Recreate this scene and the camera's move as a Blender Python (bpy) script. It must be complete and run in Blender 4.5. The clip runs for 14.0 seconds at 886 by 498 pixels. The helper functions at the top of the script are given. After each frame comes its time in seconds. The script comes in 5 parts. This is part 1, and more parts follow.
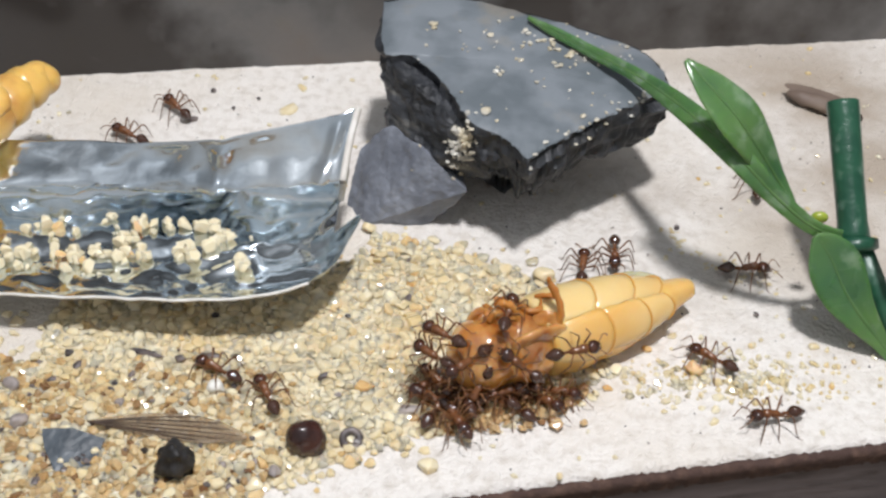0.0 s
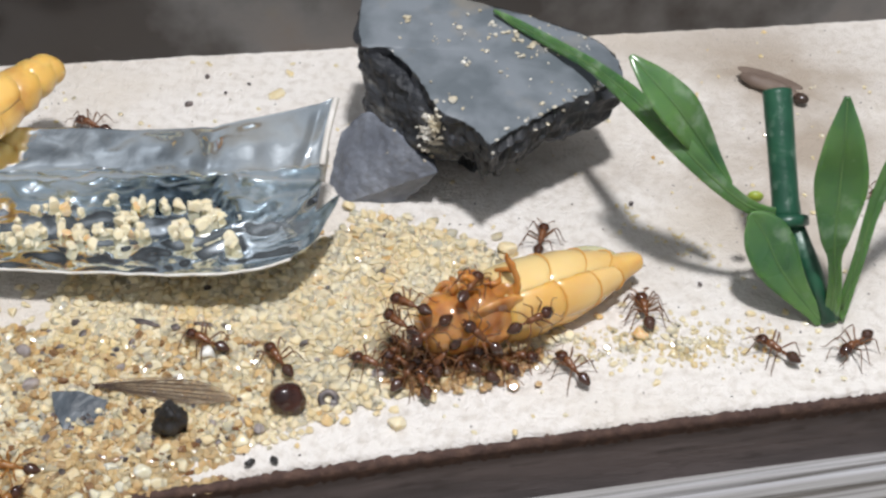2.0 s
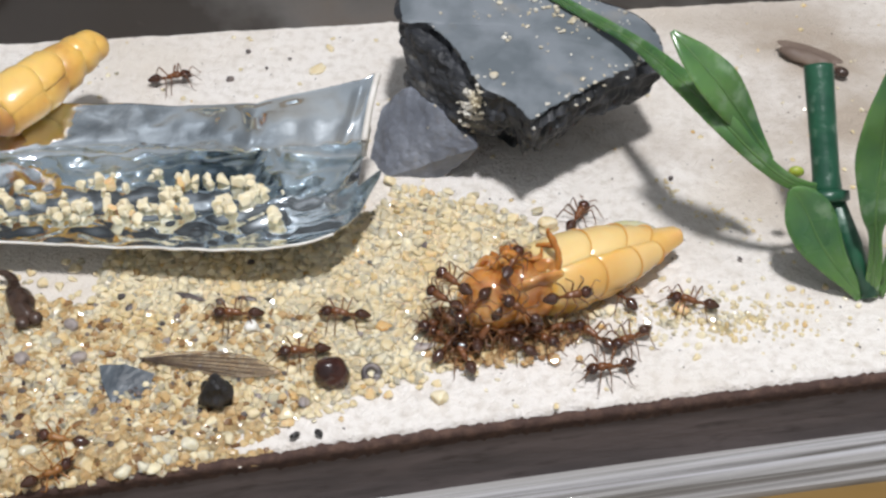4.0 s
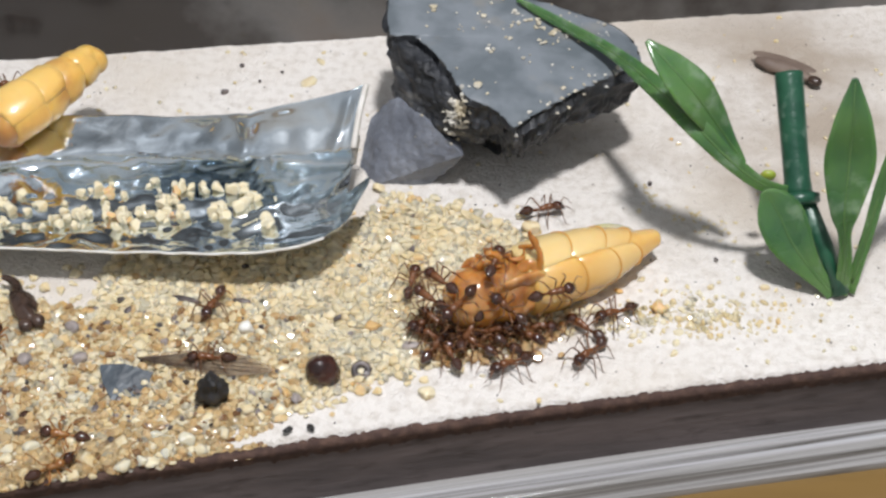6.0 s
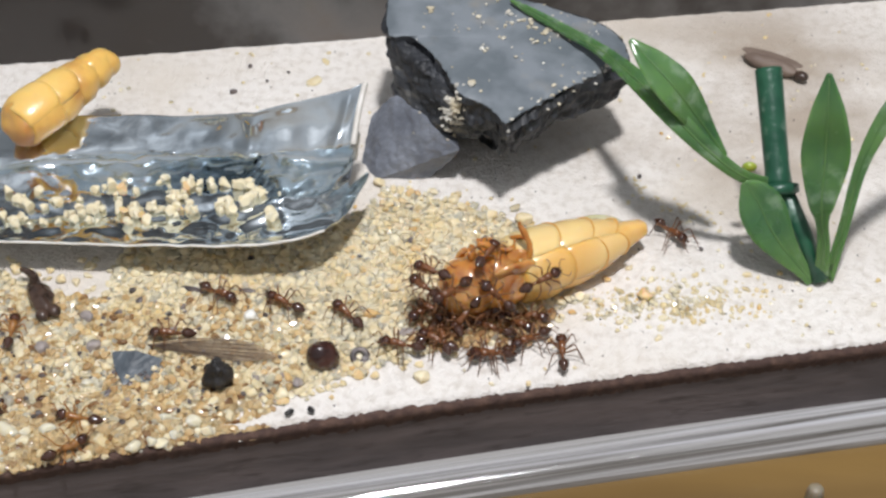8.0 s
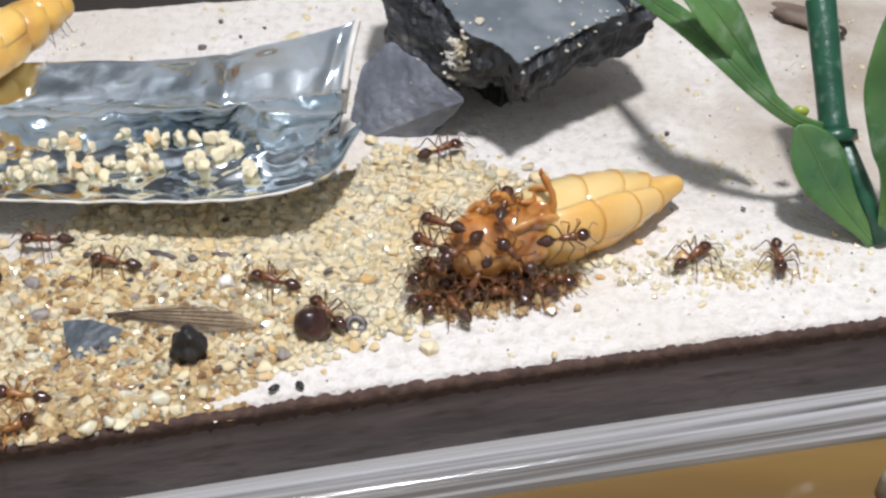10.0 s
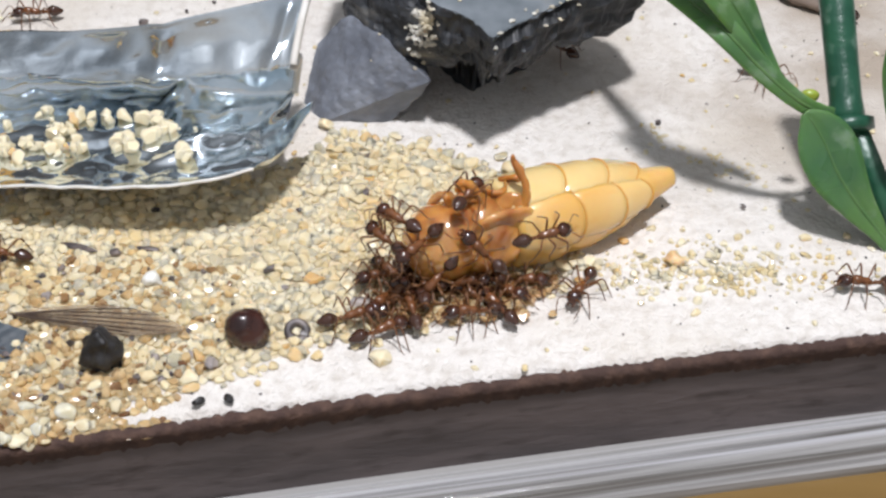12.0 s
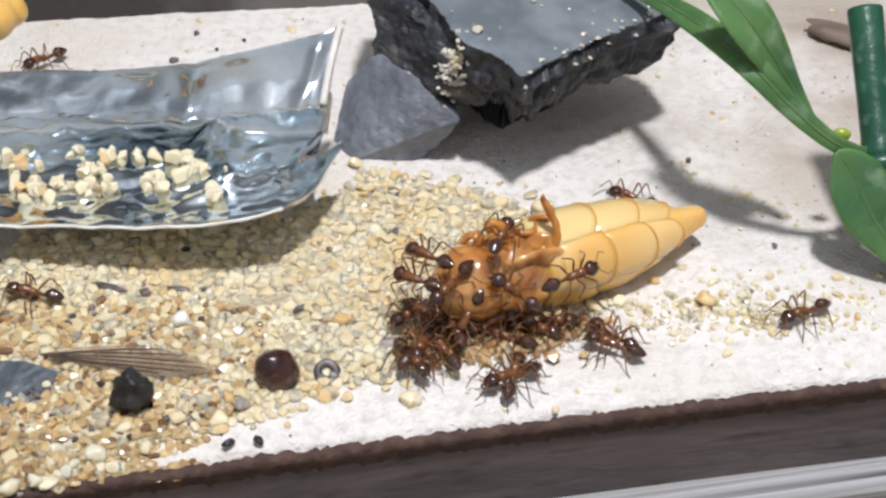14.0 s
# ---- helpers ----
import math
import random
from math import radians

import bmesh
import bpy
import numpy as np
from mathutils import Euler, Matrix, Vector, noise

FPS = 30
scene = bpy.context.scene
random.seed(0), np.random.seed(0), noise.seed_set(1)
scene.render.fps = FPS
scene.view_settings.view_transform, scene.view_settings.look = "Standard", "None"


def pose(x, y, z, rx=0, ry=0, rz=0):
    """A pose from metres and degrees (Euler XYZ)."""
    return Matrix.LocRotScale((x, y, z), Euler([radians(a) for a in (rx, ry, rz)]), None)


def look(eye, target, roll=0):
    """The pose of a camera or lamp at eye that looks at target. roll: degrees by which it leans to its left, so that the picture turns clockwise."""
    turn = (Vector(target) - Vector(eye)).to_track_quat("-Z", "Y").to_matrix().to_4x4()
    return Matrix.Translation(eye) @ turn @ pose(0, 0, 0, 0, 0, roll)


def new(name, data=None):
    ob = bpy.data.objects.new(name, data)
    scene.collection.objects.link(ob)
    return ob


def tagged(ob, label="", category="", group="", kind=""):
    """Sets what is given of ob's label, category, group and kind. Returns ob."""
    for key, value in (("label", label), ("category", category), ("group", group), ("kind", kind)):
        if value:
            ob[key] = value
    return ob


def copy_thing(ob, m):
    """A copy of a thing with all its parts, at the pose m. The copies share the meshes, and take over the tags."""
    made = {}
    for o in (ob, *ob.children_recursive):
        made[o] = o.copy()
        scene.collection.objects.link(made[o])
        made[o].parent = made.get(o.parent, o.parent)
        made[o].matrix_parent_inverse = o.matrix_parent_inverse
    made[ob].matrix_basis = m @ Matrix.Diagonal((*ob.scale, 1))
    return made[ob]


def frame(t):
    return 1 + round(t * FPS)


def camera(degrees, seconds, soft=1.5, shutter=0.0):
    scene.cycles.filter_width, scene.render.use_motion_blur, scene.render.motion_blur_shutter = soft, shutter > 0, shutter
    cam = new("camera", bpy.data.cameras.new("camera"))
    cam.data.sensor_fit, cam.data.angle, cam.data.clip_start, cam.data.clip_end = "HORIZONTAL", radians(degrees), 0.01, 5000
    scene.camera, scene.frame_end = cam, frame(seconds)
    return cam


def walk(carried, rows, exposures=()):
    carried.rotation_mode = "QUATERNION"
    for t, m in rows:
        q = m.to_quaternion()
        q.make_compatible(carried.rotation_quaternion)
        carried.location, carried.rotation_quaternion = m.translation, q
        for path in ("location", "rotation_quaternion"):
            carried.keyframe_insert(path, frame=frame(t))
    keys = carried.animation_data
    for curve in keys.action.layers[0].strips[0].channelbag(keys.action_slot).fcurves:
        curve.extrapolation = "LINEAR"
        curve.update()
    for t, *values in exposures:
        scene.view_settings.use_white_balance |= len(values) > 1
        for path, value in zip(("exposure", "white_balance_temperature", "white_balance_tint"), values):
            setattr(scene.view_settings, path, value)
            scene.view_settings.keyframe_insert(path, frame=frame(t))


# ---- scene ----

cam = camera(33.0, 14.0, soft=2.6)
# seconds, eye in metres, (yaw to the left, pitch up, roll) in degrees
PATH = [
    (0, (0.00933, -0.04471, 0.05366), (1.854, -39.740, 1.867)),
    (0.5, (0.01008, -0.04716, 0.05608), (2.483, -40.264, 1.311)),
    (1, (0.01124, -0.04894, 0.05878), (2.919, -40.797, 0.988)),
    (1.5, (0.01162, -0.04947, 0.05964), (2.650, -41.394, 1.129)),
    (2, (0.01202, -0.04963, 0.05992), (2.549, -41.636, 1.133)),
    (2.5, (0.01188, -0.04974, 0.06001), (3.032, -41.998, 0.832)),
    (3, (0.01160, -0.04953, 0.06027), (3.285, -42.481, 0.727)),
    (3.5, (0.01161, -0.04988, 0.06014), (3.639, -42.508, 0.511)),
    (3.7, (0.01136, -0.04981, 0.06044), (3.978, -42.889, 0.210)),
    (5.8, (0.01214, -0.05272, 0.06119), (4.132, -42.194, -0.167)),
    (6, (0.01224, -0.05312, 0.06214), (3.949, -42.036, -0.219)),
    (6.5, (0.01220, -0.05382, 0.06360), (5.298, -43.040, -1.477)),
    (7, (0.01291, -0.05441, 0.06454), (6.159, -43.030, -2.105)),
    (7.5, (0.01321, -0.05524, 0.06466), (6.412, -43.039, -2.267)),
    (8, (0.01472, -0.05632, 0.06477), (5.580, -42.185, -1.708)),
    (8.2, (0.01496, -0.05839, 0.06364), (5.271, -41.877, -1.344)),
    (10.3, (0.01020, -0.04672, 0.04810), (1.758, -39.440, 0.568)),
    (10.5, (0.00998, -0.04379, 0.04602), (1.086, -39.420, 0.993)),
    (11, (0.01095, -0.04431, 0.04557), (1.068, -39.500, 1.112)),
    (11.5, (0.01274, -0.04404, 0.04440), (0.870, -38.797, 1.746)),
    (12, (0.01221, -0.04402, 0.04469), (2.619, -38.886, 0.895)),
    (12.5, (0.01222, -0.04386, 0.04482), (3.828, -37.464, 0.131)),
    (13, (0.01201, -0.04351, 0.04421), (3.751, -37.491, 0.219)),
    (13.5, (0.01238, -0.04346, 0.04408), (3.724, -37.552, 0.261)),
    (14, (0.01205, -0.04353, 0.04506), (3.954, -37.860, 0.053)),
]


def aimed(eye, turn):
    yaw, pitch, roll = (radians(a) for a in turn)
    ahead = Vector((-math.sin(yaw) * math.cos(pitch), math.cos(yaw) * math.cos(pitch), math.sin(pitch)))
    return look(eye, Vector(eye) + ahead, math.degrees(roll))


walk(cam, [(t, aimed(eye, turn)) for t, eye, turn in PATH], [(0, 0.0, 6350, 10), (8.2, 0.0, 6350, 10), (10.5, 0.10, 6230, 11), (14, 0.11, 6230, 11)])

# ---------------------------------------------------------------- light
MM = 0.001
world = bpy.data.worlds.new("room")
scene.world = world
world.use_nodes = True
wn = world.node_tree.nodes
wl = world.node_tree.links
w_bg = wn["Background"]
w_co = wn.new("ShaderNodeTexCoord")
w_sep = wn.new("ShaderNodeSeparateXYZ")
w_ramp = wn.new("ShaderNodeValToRGB")
w_ramp.color_ramp.elements[0].position, w_ramp.color_ramp.elements[0].color = 0.30, (0.185, 0.165, 0.14, 1)
w_ramp.color_ramp.elements[1].position, w_ramp.color_ramp.elements[1].color = 1.0, (0.60, 0.62, 0.65, 1)
w_ramp.color_ramp.elements.new(0.90).color = (0.27, 0.283, 0.30, 1)
w_map = wn.new("ShaderNodeMapRange")
w_map.inputs["From Min"].default_value = -1.0
wl.new(w_co.outputs["Generated"], w_sep.inputs[0])
wl.new(w_sep.outputs["Z"], w_map.inputs["Value"])
wl.new(w_map.outputs[0], w_ramp.inputs[0])
# the room is brighter behind the camera than beyond the box
w_side = wn.new("ShaderNodeMapRange")
w_side.inputs["From Min"].default_value, w_side.inputs["From Max"].default_value = -0.8, 0.9
w_side.inputs["To Min"].default_value, w_side.inputs["To Max"].default_value = 2.2, 0.24
wl.new(w_sep.outputs["Y"], w_side.inputs["Value"])
w_mul = wn.new("ShaderNodeVectorMath")
w_mul.operation = "SCALE"
wl.new(w_ramp.outputs[0], w_mul.inputs[0])
wl.new(w_side.outputs[0], w_mul.inputs["Scale"])
wl.new(w_mul.outputs[0], w_bg.inputs["Color"])
w_bg.inputs["Strength"].default_value = 0.84


def desk_lamp(name, eye, target, watts, size, tint):
    data = bpy.data.lights.new(name, "AREA")
    data.shape, data.size, data.energy, data.color = "DISK", size, watts, tint
    ob = new(name, data)
    ob.matrix_world = look(eye, target)
    return ob


# one LED lamp head over the box
desk_lamp("lamp_light", (0.027, -0.024, 0.200), (0.010, 0.016, 0.0), 0.445, 0.017, (1.0, 0.985, 0.99))

# ---------------------------------------------------------------- helpers


def spot(x, y, z, rx=0, ry=0, rz=0):
    """A pose from millimetres and degrees."""
    return pose(x * MM, y * MM, z * MM, rx, ry, rz)


def linked(name, mesh, material, parent=None, label=""):
    ob = new(name, mesh)
    if material is not None:
        mesh.materials.clear()
        mesh.materials.append(material)
    if parent is not None:
        ob.parent = parent
    if label:
        ob["label"] = label
    return ob


def part(name, bm, material, parent=None, label="", smooth=True):
    """A bmesh in millimetres as one mesh object."""
    bm.transform(Matrix.Scale(MM, 4))
    bmesh.ops.recalc_face_normals(bm, faces=bm.faces)
    mesh = bpy.data.meshes.new(name)
    bm.to_mesh(mesh)
    bm.free()
    for p in mesh.polygons:
        p.use_smooth = smooth
    return linked(name, mesh, material, parent, label)


def thing(name, label, category, group="", m=None):
    ob = new(name)
    ob.empty_display_size = 0.001
    tagged(ob, label, category, group)
    if m is not None:
        ob.matrix_basis = m
    return ob


def bumped(bm, amount, scale, seed=0.0, axis=None):
    for v in bm.verts:
        d = noise.noise(v.co * scale + Vector((seed, seed * 1.7, -seed)))
        n = v.normal if axis is None else Vector(axis)
        v.co += n * d * amount


def tube(bm, points, radii, sides=8, cap=True):
    """A tube through points with a radius at each."""
    pts = [Vector(p) for p in points]
    rings = []
    side = Vector((0.3, 0.2, 1.0))
    for i, p in enumerate(pts):
        d = (pts[min(i + 1, len(pts) - 1)] - pts[max(i - 1, 0)]).normalized()
        a = d.cross(side)
        if a.length < 1e-4:
            a = d.cross(Vector((1, 0, 0)))
        a.normalize()
        b = d.cross(a)
        rings.append([bm.verts.new(p + (a * math.cos(k * 2 * math.pi / sides) + b * math.sin(k * 2 * math.pi / sides)) * radii[i]) for k in range(sides)])
    for r, s in zip(rings, rings[1:]):
        for k in range(sides):
            bm.faces.new((r[k], r[(k + 1) % sides], s[(k + 1) % sides], s[k]))
    if cap:
        bm.faces.new(rings[0][::-1])
        bm.faces.new(rings[-1])
    return bm


def blob(bm, centre, size, turn=(0, 0, 0), level=3):
    made = bmesh.ops.create_icosphere(bm, subdivisions=level, radius=1.0)["verts"]
    m = Matrix.LocRotScale(Vector(centre), Euler([radians(a) for a in turn]), Vector(size))
    bmesh.ops.transform(bm, matrix=m, verts=made)
    return made


def catmull(rows, steps):
    """Smooth rows of equal-length tuples."""
    a = np.array(rows, float)
    out = []
    for i in range(len(a) - 1):
        p0, p1, p2, p3 = a[max(i - 1, 0)], a[i], a[i + 1], a[min(i + 2, len(a) - 1)]
        for k in range(steps):
            t = k / steps
            out.append(0.5 * (2 * p1 + (p2 - p0) * t + (2 * p0 - 5 * p1 + 4 * p2 - p3) * t * t + (3 * p1 - p0 - 3 * p2 + p3) * t ** 3))
    out.append(a[-1])
    return np.array(out)


# ---------------------------------------------------------------- materials


def surface(name, base, rough=0.5, islands=None, sss_tint=(1.0, 0.6, 0.25), metal=0.0, second=None, scale=800.0, mix=(0.4, 0.6), bump=0.0, bump_scale=3000.0,
            third=None, third_scale=200.0, third_mix=(0.55, 0.7), sss=0.0, transmission=0.0, coat=0.0, random_tint=0.0,
            rough_vary=0.0, bump_depth=0.2, shade_stain=None, sss_radius=0.4, ior=1.5, stretch=None, turn=0.0, alpha=1.0, coat_rough=0.06):
    m = bpy.data.materials.new(name)
    m.use_nodes = True
    nt = m.node_tree
    p = nt.nodes["Principled BSDF"]
    co = nt.nodes.new("ShaderNodeTexCoord")
    vec = co.outputs["Object"]
    if stretch:
        mp = nt.nodes.new("ShaderNodeMapping")
        mp.inputs["Scale"].default_value = stretch
        if turn:
            mp.vector_type = "TEXTURE"
            mp.inputs["Scale"].default_value = tuple(1 / s for s in stretch)
            mp.inputs["Rotation"].default_value = (0, 0, radians(turn))
        nt.links.new(vec, mp.inputs[0])
        vec = mp.outputs[0]

    def noisy(sc, detail, lo, hi):
        n = nt.nodes.new("ShaderNodeTexNoise")
        n.inputs["Scale"].default_value, n.inputs["Detail"].default_value = sc, detail
        nt.links.new(vec, n.inputs["Vector"])
        r = nt.nodes.new("ShaderNodeMapRange")
        r.inputs["From Min"].default_value, r.inputs["From Max"].default_value = lo, hi
        nt.links.new(n.outputs[0], r.inputs["Value"])
        return r.outputs[0]

    def mixed(fac, a, b):
        x = nt.nodes.new("ShaderNodeMix")
        x.data_type = "RGBA"
        nt.links.new(fac, x.inputs["Factor"])
        for sock, val in ((x.inputs["A"], a), (x.inputs["B"], b)):
            if isinstance(val, tuple):
                sock.default_value = (*val, 1)
            else:
                nt.links.new(val, sock)
        return x.outputs["Result"]

    colour = base
    if second:
        colour = mixed(noisy(scale, 6, *mix), colour, second)
    if third:
        colour = mixed(noisy(third_scale, 5, *third_mix), colour, third)
    if islands:
        g = nt.nodes.new("ShaderNodeNewGeometry")
        r = nt.nodes.new("ShaderNodeMapRange")
        r.inputs["From Min"].default_value, r.inputs["From Max"].default_value = islands[1], islands[2]
        nt.links.new(g.outputs["Random Per Island"], r.inputs["Value"])
        colour = mixed(r.outputs[0], colour, islands[0])
    if shade_stain:
        # discolouration with soft shade painted in: centre and reach in millimetres, colour
        off = nt.nodes.new("ShaderNodeVectorMath")
        off.operation = "DISTANCE"
        off.inputs[1].default_value = tuple(v * MM for v in shade_stain[0])
        nt.links.new(vec, off.inputs[0])
        r = nt.nodes.new("ShaderNodeMapRange")
        r.inputs["From Min"].default_value, r.inputs["From Max"].default_value = shade_stain[1] * MM, shade_stain[1] * 0.45 * MM
        nt.links.new(off.outputs["Value"], r.inputs["Value"])
        mul = nt.nodes.new("ShaderNodeMath")
        mul.operation = "MULTIPLY"
        nt.links.new(r.outputs[0], mul.inputs[0])
        nt.links.new(noisy(110, 5, 0.33, 0.62), mul.inputs[1])
        colour = mixed(mul.outputs[0], colour, shade_stain[2])
    if random_tint:
        g = nt.nodes.new("ShaderNodeNewGeometry")
        hsv = nt.nodes.new("ShaderNodeHueSaturation")
        r = nt.nodes.new("ShaderNodeMapRange")
        r.inputs["To Min"].default_value, r.inputs["To Max"].default_value = 1 - random_tint, 1 + random_tint
        nt.links.new(g.outputs["Random Per Island"], r.inputs["Value"])
        nt.links.new(r.outputs[0], hsv.inputs["Value"])
        if isinstance(colour, tuple):
            hsv.inputs["Color"].default_value = (*colour, 1)
        else:
            nt.links.new(colour, hsv.inputs["Color"])
        colour = hsv.outputs[0]
    if isinstance(colour, tuple):
        p.inputs["Base Color"].default_value = (*colour, 1)
    else:
        nt.links.new(colour, p.inputs["Base Color"])
    p.inputs["Roughness"].default_value = rough
    if rough_vary:
        r = nt.nodes.new("ShaderNodeMapRange")
        r.inputs["To Min"].default_value, r.inputs["To Max"].default_value = max(rough - rough_vary, 0.02), min(rough + rough_vary, 1)
        nt.links.new(noisy(scale * 0.7, 4, 0.3, 0.7), r.inputs["Value"])
        nt.links.new(r.outputs[0], p.inputs["Roughness"])
    p.inputs["Metallic"].default_value = metal
    p.inputs["Alpha"].default_value = alpha
    p.inputs["IOR"].default_value = ior
    p.inputs["Subsurface Weight"].default_value = sss
    p.inputs["Subsurface Radius"].default_value = sss_tint
    p.inputs["Subsurface Scale"].default_value = sss_radius * MM
    p.inputs["Transmission Weight"].default_value = transmission
    p.inputs["Coat Weight"].default_value = coat
    p.inputs["Coat Roughness"].default_value = coat_rough
    if bump:
        n = nt.nodes.new("ShaderNodeTexNoise")
        n.inputs["Scale"].default_value, n.inputs["Detail"].default_value = bump_scale, 8
        nt.links.new(vec, n.inputs["Vector"])
        b = nt.nodes.new("ShaderNodeBump")
        b.inputs["Strength"].default_value = bump
        b.inputs["Distance"].default_value = bump_depth * MM
        nt.links.new(n.outputs[0], b.inputs["Height"])
        nt.links.new(b.outputs[0], p.inputs["Normal"])
    return m


# the brown patch at the back right holds soft shade as well as discolouration
PLASTER = surface("plaster", (0.74, 0.70, 0.655), 0.9, second=(0.58, 0.53, 0.475), scale=1500, mix=(0.46, 0.74), bump=1.0, bump_scale=4200,
                  third=(0.63, 0.565, 0.485), third_scale=75, third_mix=(0.47, 0.72), bump_depth=0.22, shade_stain=((30, 31, 0), 19, (0.40, 0.335, 0.27)))
SIDE = surface("soil_side", (0.092, 0.076, 0.075), 0.75, second=(0.135, 0.110, 0.107), scale=260, bump=0.4, bump_scale=1200, third=(0.062, 0.048, 0.045), third_scale=900, third_mix=(0.55, 0.75), stretch=(0.5, 0.5, 1.6))
RIM = surface("brown_rim", (0.058, 0.032, 0.025), 0.9, second=(0.115, 0.066, 0.048), scale=1300, mix=(0.45, 0.72), bump=0.8, bump_scale=3000)
# long dark and whitish streaks are reflections painted into the clear edge
ACRYLIC = surface("acrylic_edge", (0.31, 0.30, 0.29), 0.10, second=(0.11, 0.10, 0.09), scale=1100, mix=(0.44, 0.60), bump=0.45, bump_scale=1400, stretch=(0.018, 2.2, 0.5), turn=14.4, coat=0.8, third=(0.52, 0.52, 0.54), third_scale=500, third_mix=(0.55, 0.67))
TABLE = surface("varnished_table", (0.20, 0.12, 0.036), 0.35, second=(0.125, 0.072, 0.021), scale=60, stretch=(0.3, 2.0, 1.0), coat=0.4)
# grey and brown blotches paint reflections into the wall's colour
SMOKED = surface("smoked_wall", (0.035, 0.030, 0.027), 0.16, second=(0.30, 0.295, 0.29), mix=(0.44, 0.64), third=(0.075, 0.045, 0.025), third_scale=45, third_mix=(0.50, 0.64), scale=45, rough_vary=0.08, bump=0.03, bump_scale=200)
SAND = surface("sand_grain", (0.70, 0.58, 0.365), 0.12, second=(0.78, 0.695, 0.50), scale=900, third=(0.68, 0.51, 0.26), third_scale=240, third_mix=(0.5, 0.72),
               islands=((0.58, 0.38, 0.17), 0.92, 1.0), random_tint=0.09, sss=1.0, sss_radius=0.30, sss_tint=(0.92, 0.95, 1.0), transmission=0.08, ior=1.42)
CLEAR_SAND = surface("clear_grain", (0.92, 0.86, 0.70), 0.08, second=(0.92, 0.80, 0.56), scale=500, random_tint=0.06, transmission=0.6, sss=1.0, sss_radius=0.3, sss_tint=(1.0, 1.0, 1.0), ior=1.34)
QUARTZ = surface("quartz", (0.62, 0.56, 0.41), 0.15, second=(0.70, 0.66, 0.54), scale=500, third=(0.66, 0.55, 0.34), third_scale=250, sss=0.9, sss_radius=1.0, sss_tint=(1.0, 0.9, 0.7))
SAND_BED = surface("sand_bed", (0.66, 0.54, 0.35), 0.6, second=(0.74, 0.65, 0.46), scale=1500, bump=0.4, bump_scale=2200, third=(0.64, 0.47, 0.27), third_scale=260, third_mix=(0.5, 0.72), sss=1.0, sss_radius=0.4, sss_tint=(1.0, 1.0, 1.0))
BROWN_SAND = surface("brown_sand", (0.50, 0.34, 0.16), 0.18, second=(0.60, 0.45, 0.25), scale=900, islands=((0.14, 0.07, 0.032), 0.62, 1.0), random_tint=0.22, sss=0.9, sss_radius=0.2, sss_tint=(0.95, 0.97, 1.0), ior=1.4)
# wet brown, darkened further to paint in the shadow under the pupa
WET_SHADE_SAND = surface("damp_sand", (0.42, 0.26, 0.12), 0.12, second=(0.54, 0.38, 0.20), scale=900, islands=((0.20, 0.10, 0.04), 0.6, 1.0), random_tint=0.15, sss=0.9, sss_radius=0.25, sss_tint=(1.0, 1.0, 1.0), coat=0.6)
SAND_PALE = surface("pale_grain", (0.70, 0.62, 0.44), 0.15, second=(0.64, 0.51, 0.29), scale=500, mix=(0.5, 0.7), random_tint=0.14, sss=1.0, sss_radius=0.3, sss_tint=(0.95, 0.97, 1.0), ior=1.42)
STONE_GRAIN = surface("stone_grain", (0.50, 0.48, 0.43), 0.3, second=(0.46, 0.40, 0.28), scale=700, random_tint=0.25)
DARK_GRAIN = surface("dark_grain", (0.055, 0.045, 0.045), 0.4, second=(0.16, 0.13, 0.12), scale=1500, random_tint=0.5)
FOIL = surface("silver_film", (0.86, 0.90, 0.92), 0.10, metal=1.0, second=(0.60, 0.655, 0.695), scale=140, bump=0.16, bump_scale=1300, rough_vary=0.06)
# matte near-white in place of the white reflection on the film's edges
FOIL_GLINT = surface("film_edge_glint", (0.72, 0.70, 0.66), 0.6, second=(0.6, 0.57, 0.52), scale=900)
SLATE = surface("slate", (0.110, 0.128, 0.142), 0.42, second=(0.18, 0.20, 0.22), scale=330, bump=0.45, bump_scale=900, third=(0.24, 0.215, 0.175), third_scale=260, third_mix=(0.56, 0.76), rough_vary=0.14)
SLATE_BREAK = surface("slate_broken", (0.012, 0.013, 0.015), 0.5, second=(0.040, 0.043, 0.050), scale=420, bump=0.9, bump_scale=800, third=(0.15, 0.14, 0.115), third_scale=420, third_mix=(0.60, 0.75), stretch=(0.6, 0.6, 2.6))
SLATE_LOBE = surface("slate_lobe", (0.20, 0.215, 0.25), 0.5, second=(0.12, 0.13, 0.155), scale=300, bump=0.7, bump_scale=700)
GREEN_LEAF = surface("green_leaf", (0.044, 0.116, 0.046), 0.28, second=(0.11, 0.205, 0.060), scale=200, mix=(0.35, 0.68), bump=0.6, bump_scale=420, third=(0.22, 0.30, 0.20), third_scale=620, third_mix=(0.56, 0.76), sss=0.4, sss_radius=0.9, sss_tint=(0.6, 1.0, 0.25), rough_vary=0.12)
GREEN_STEM = surface("green_stem", (0.012, 0.064, 0.036), 0.34, second=(0.024, 0.10, 0.054), scale=400, bump=0.5, bump_scale=1200, third=(0.12, 0.20, 0.15), third_scale=900, third_mix=(0.58, 0.76))
GREEN_RIB = surface("green_rib", (0.10, 0.19, 0.06), 0.35, second=(0.06, 0.14, 0.04), scale=500)
BUD = surface("yellow_green_bud", (0.30, 0.36, 0.05), 0.3, second=(0.22, 0.30, 0.04), scale=500, sss=0.5, sss_radius=0.6)
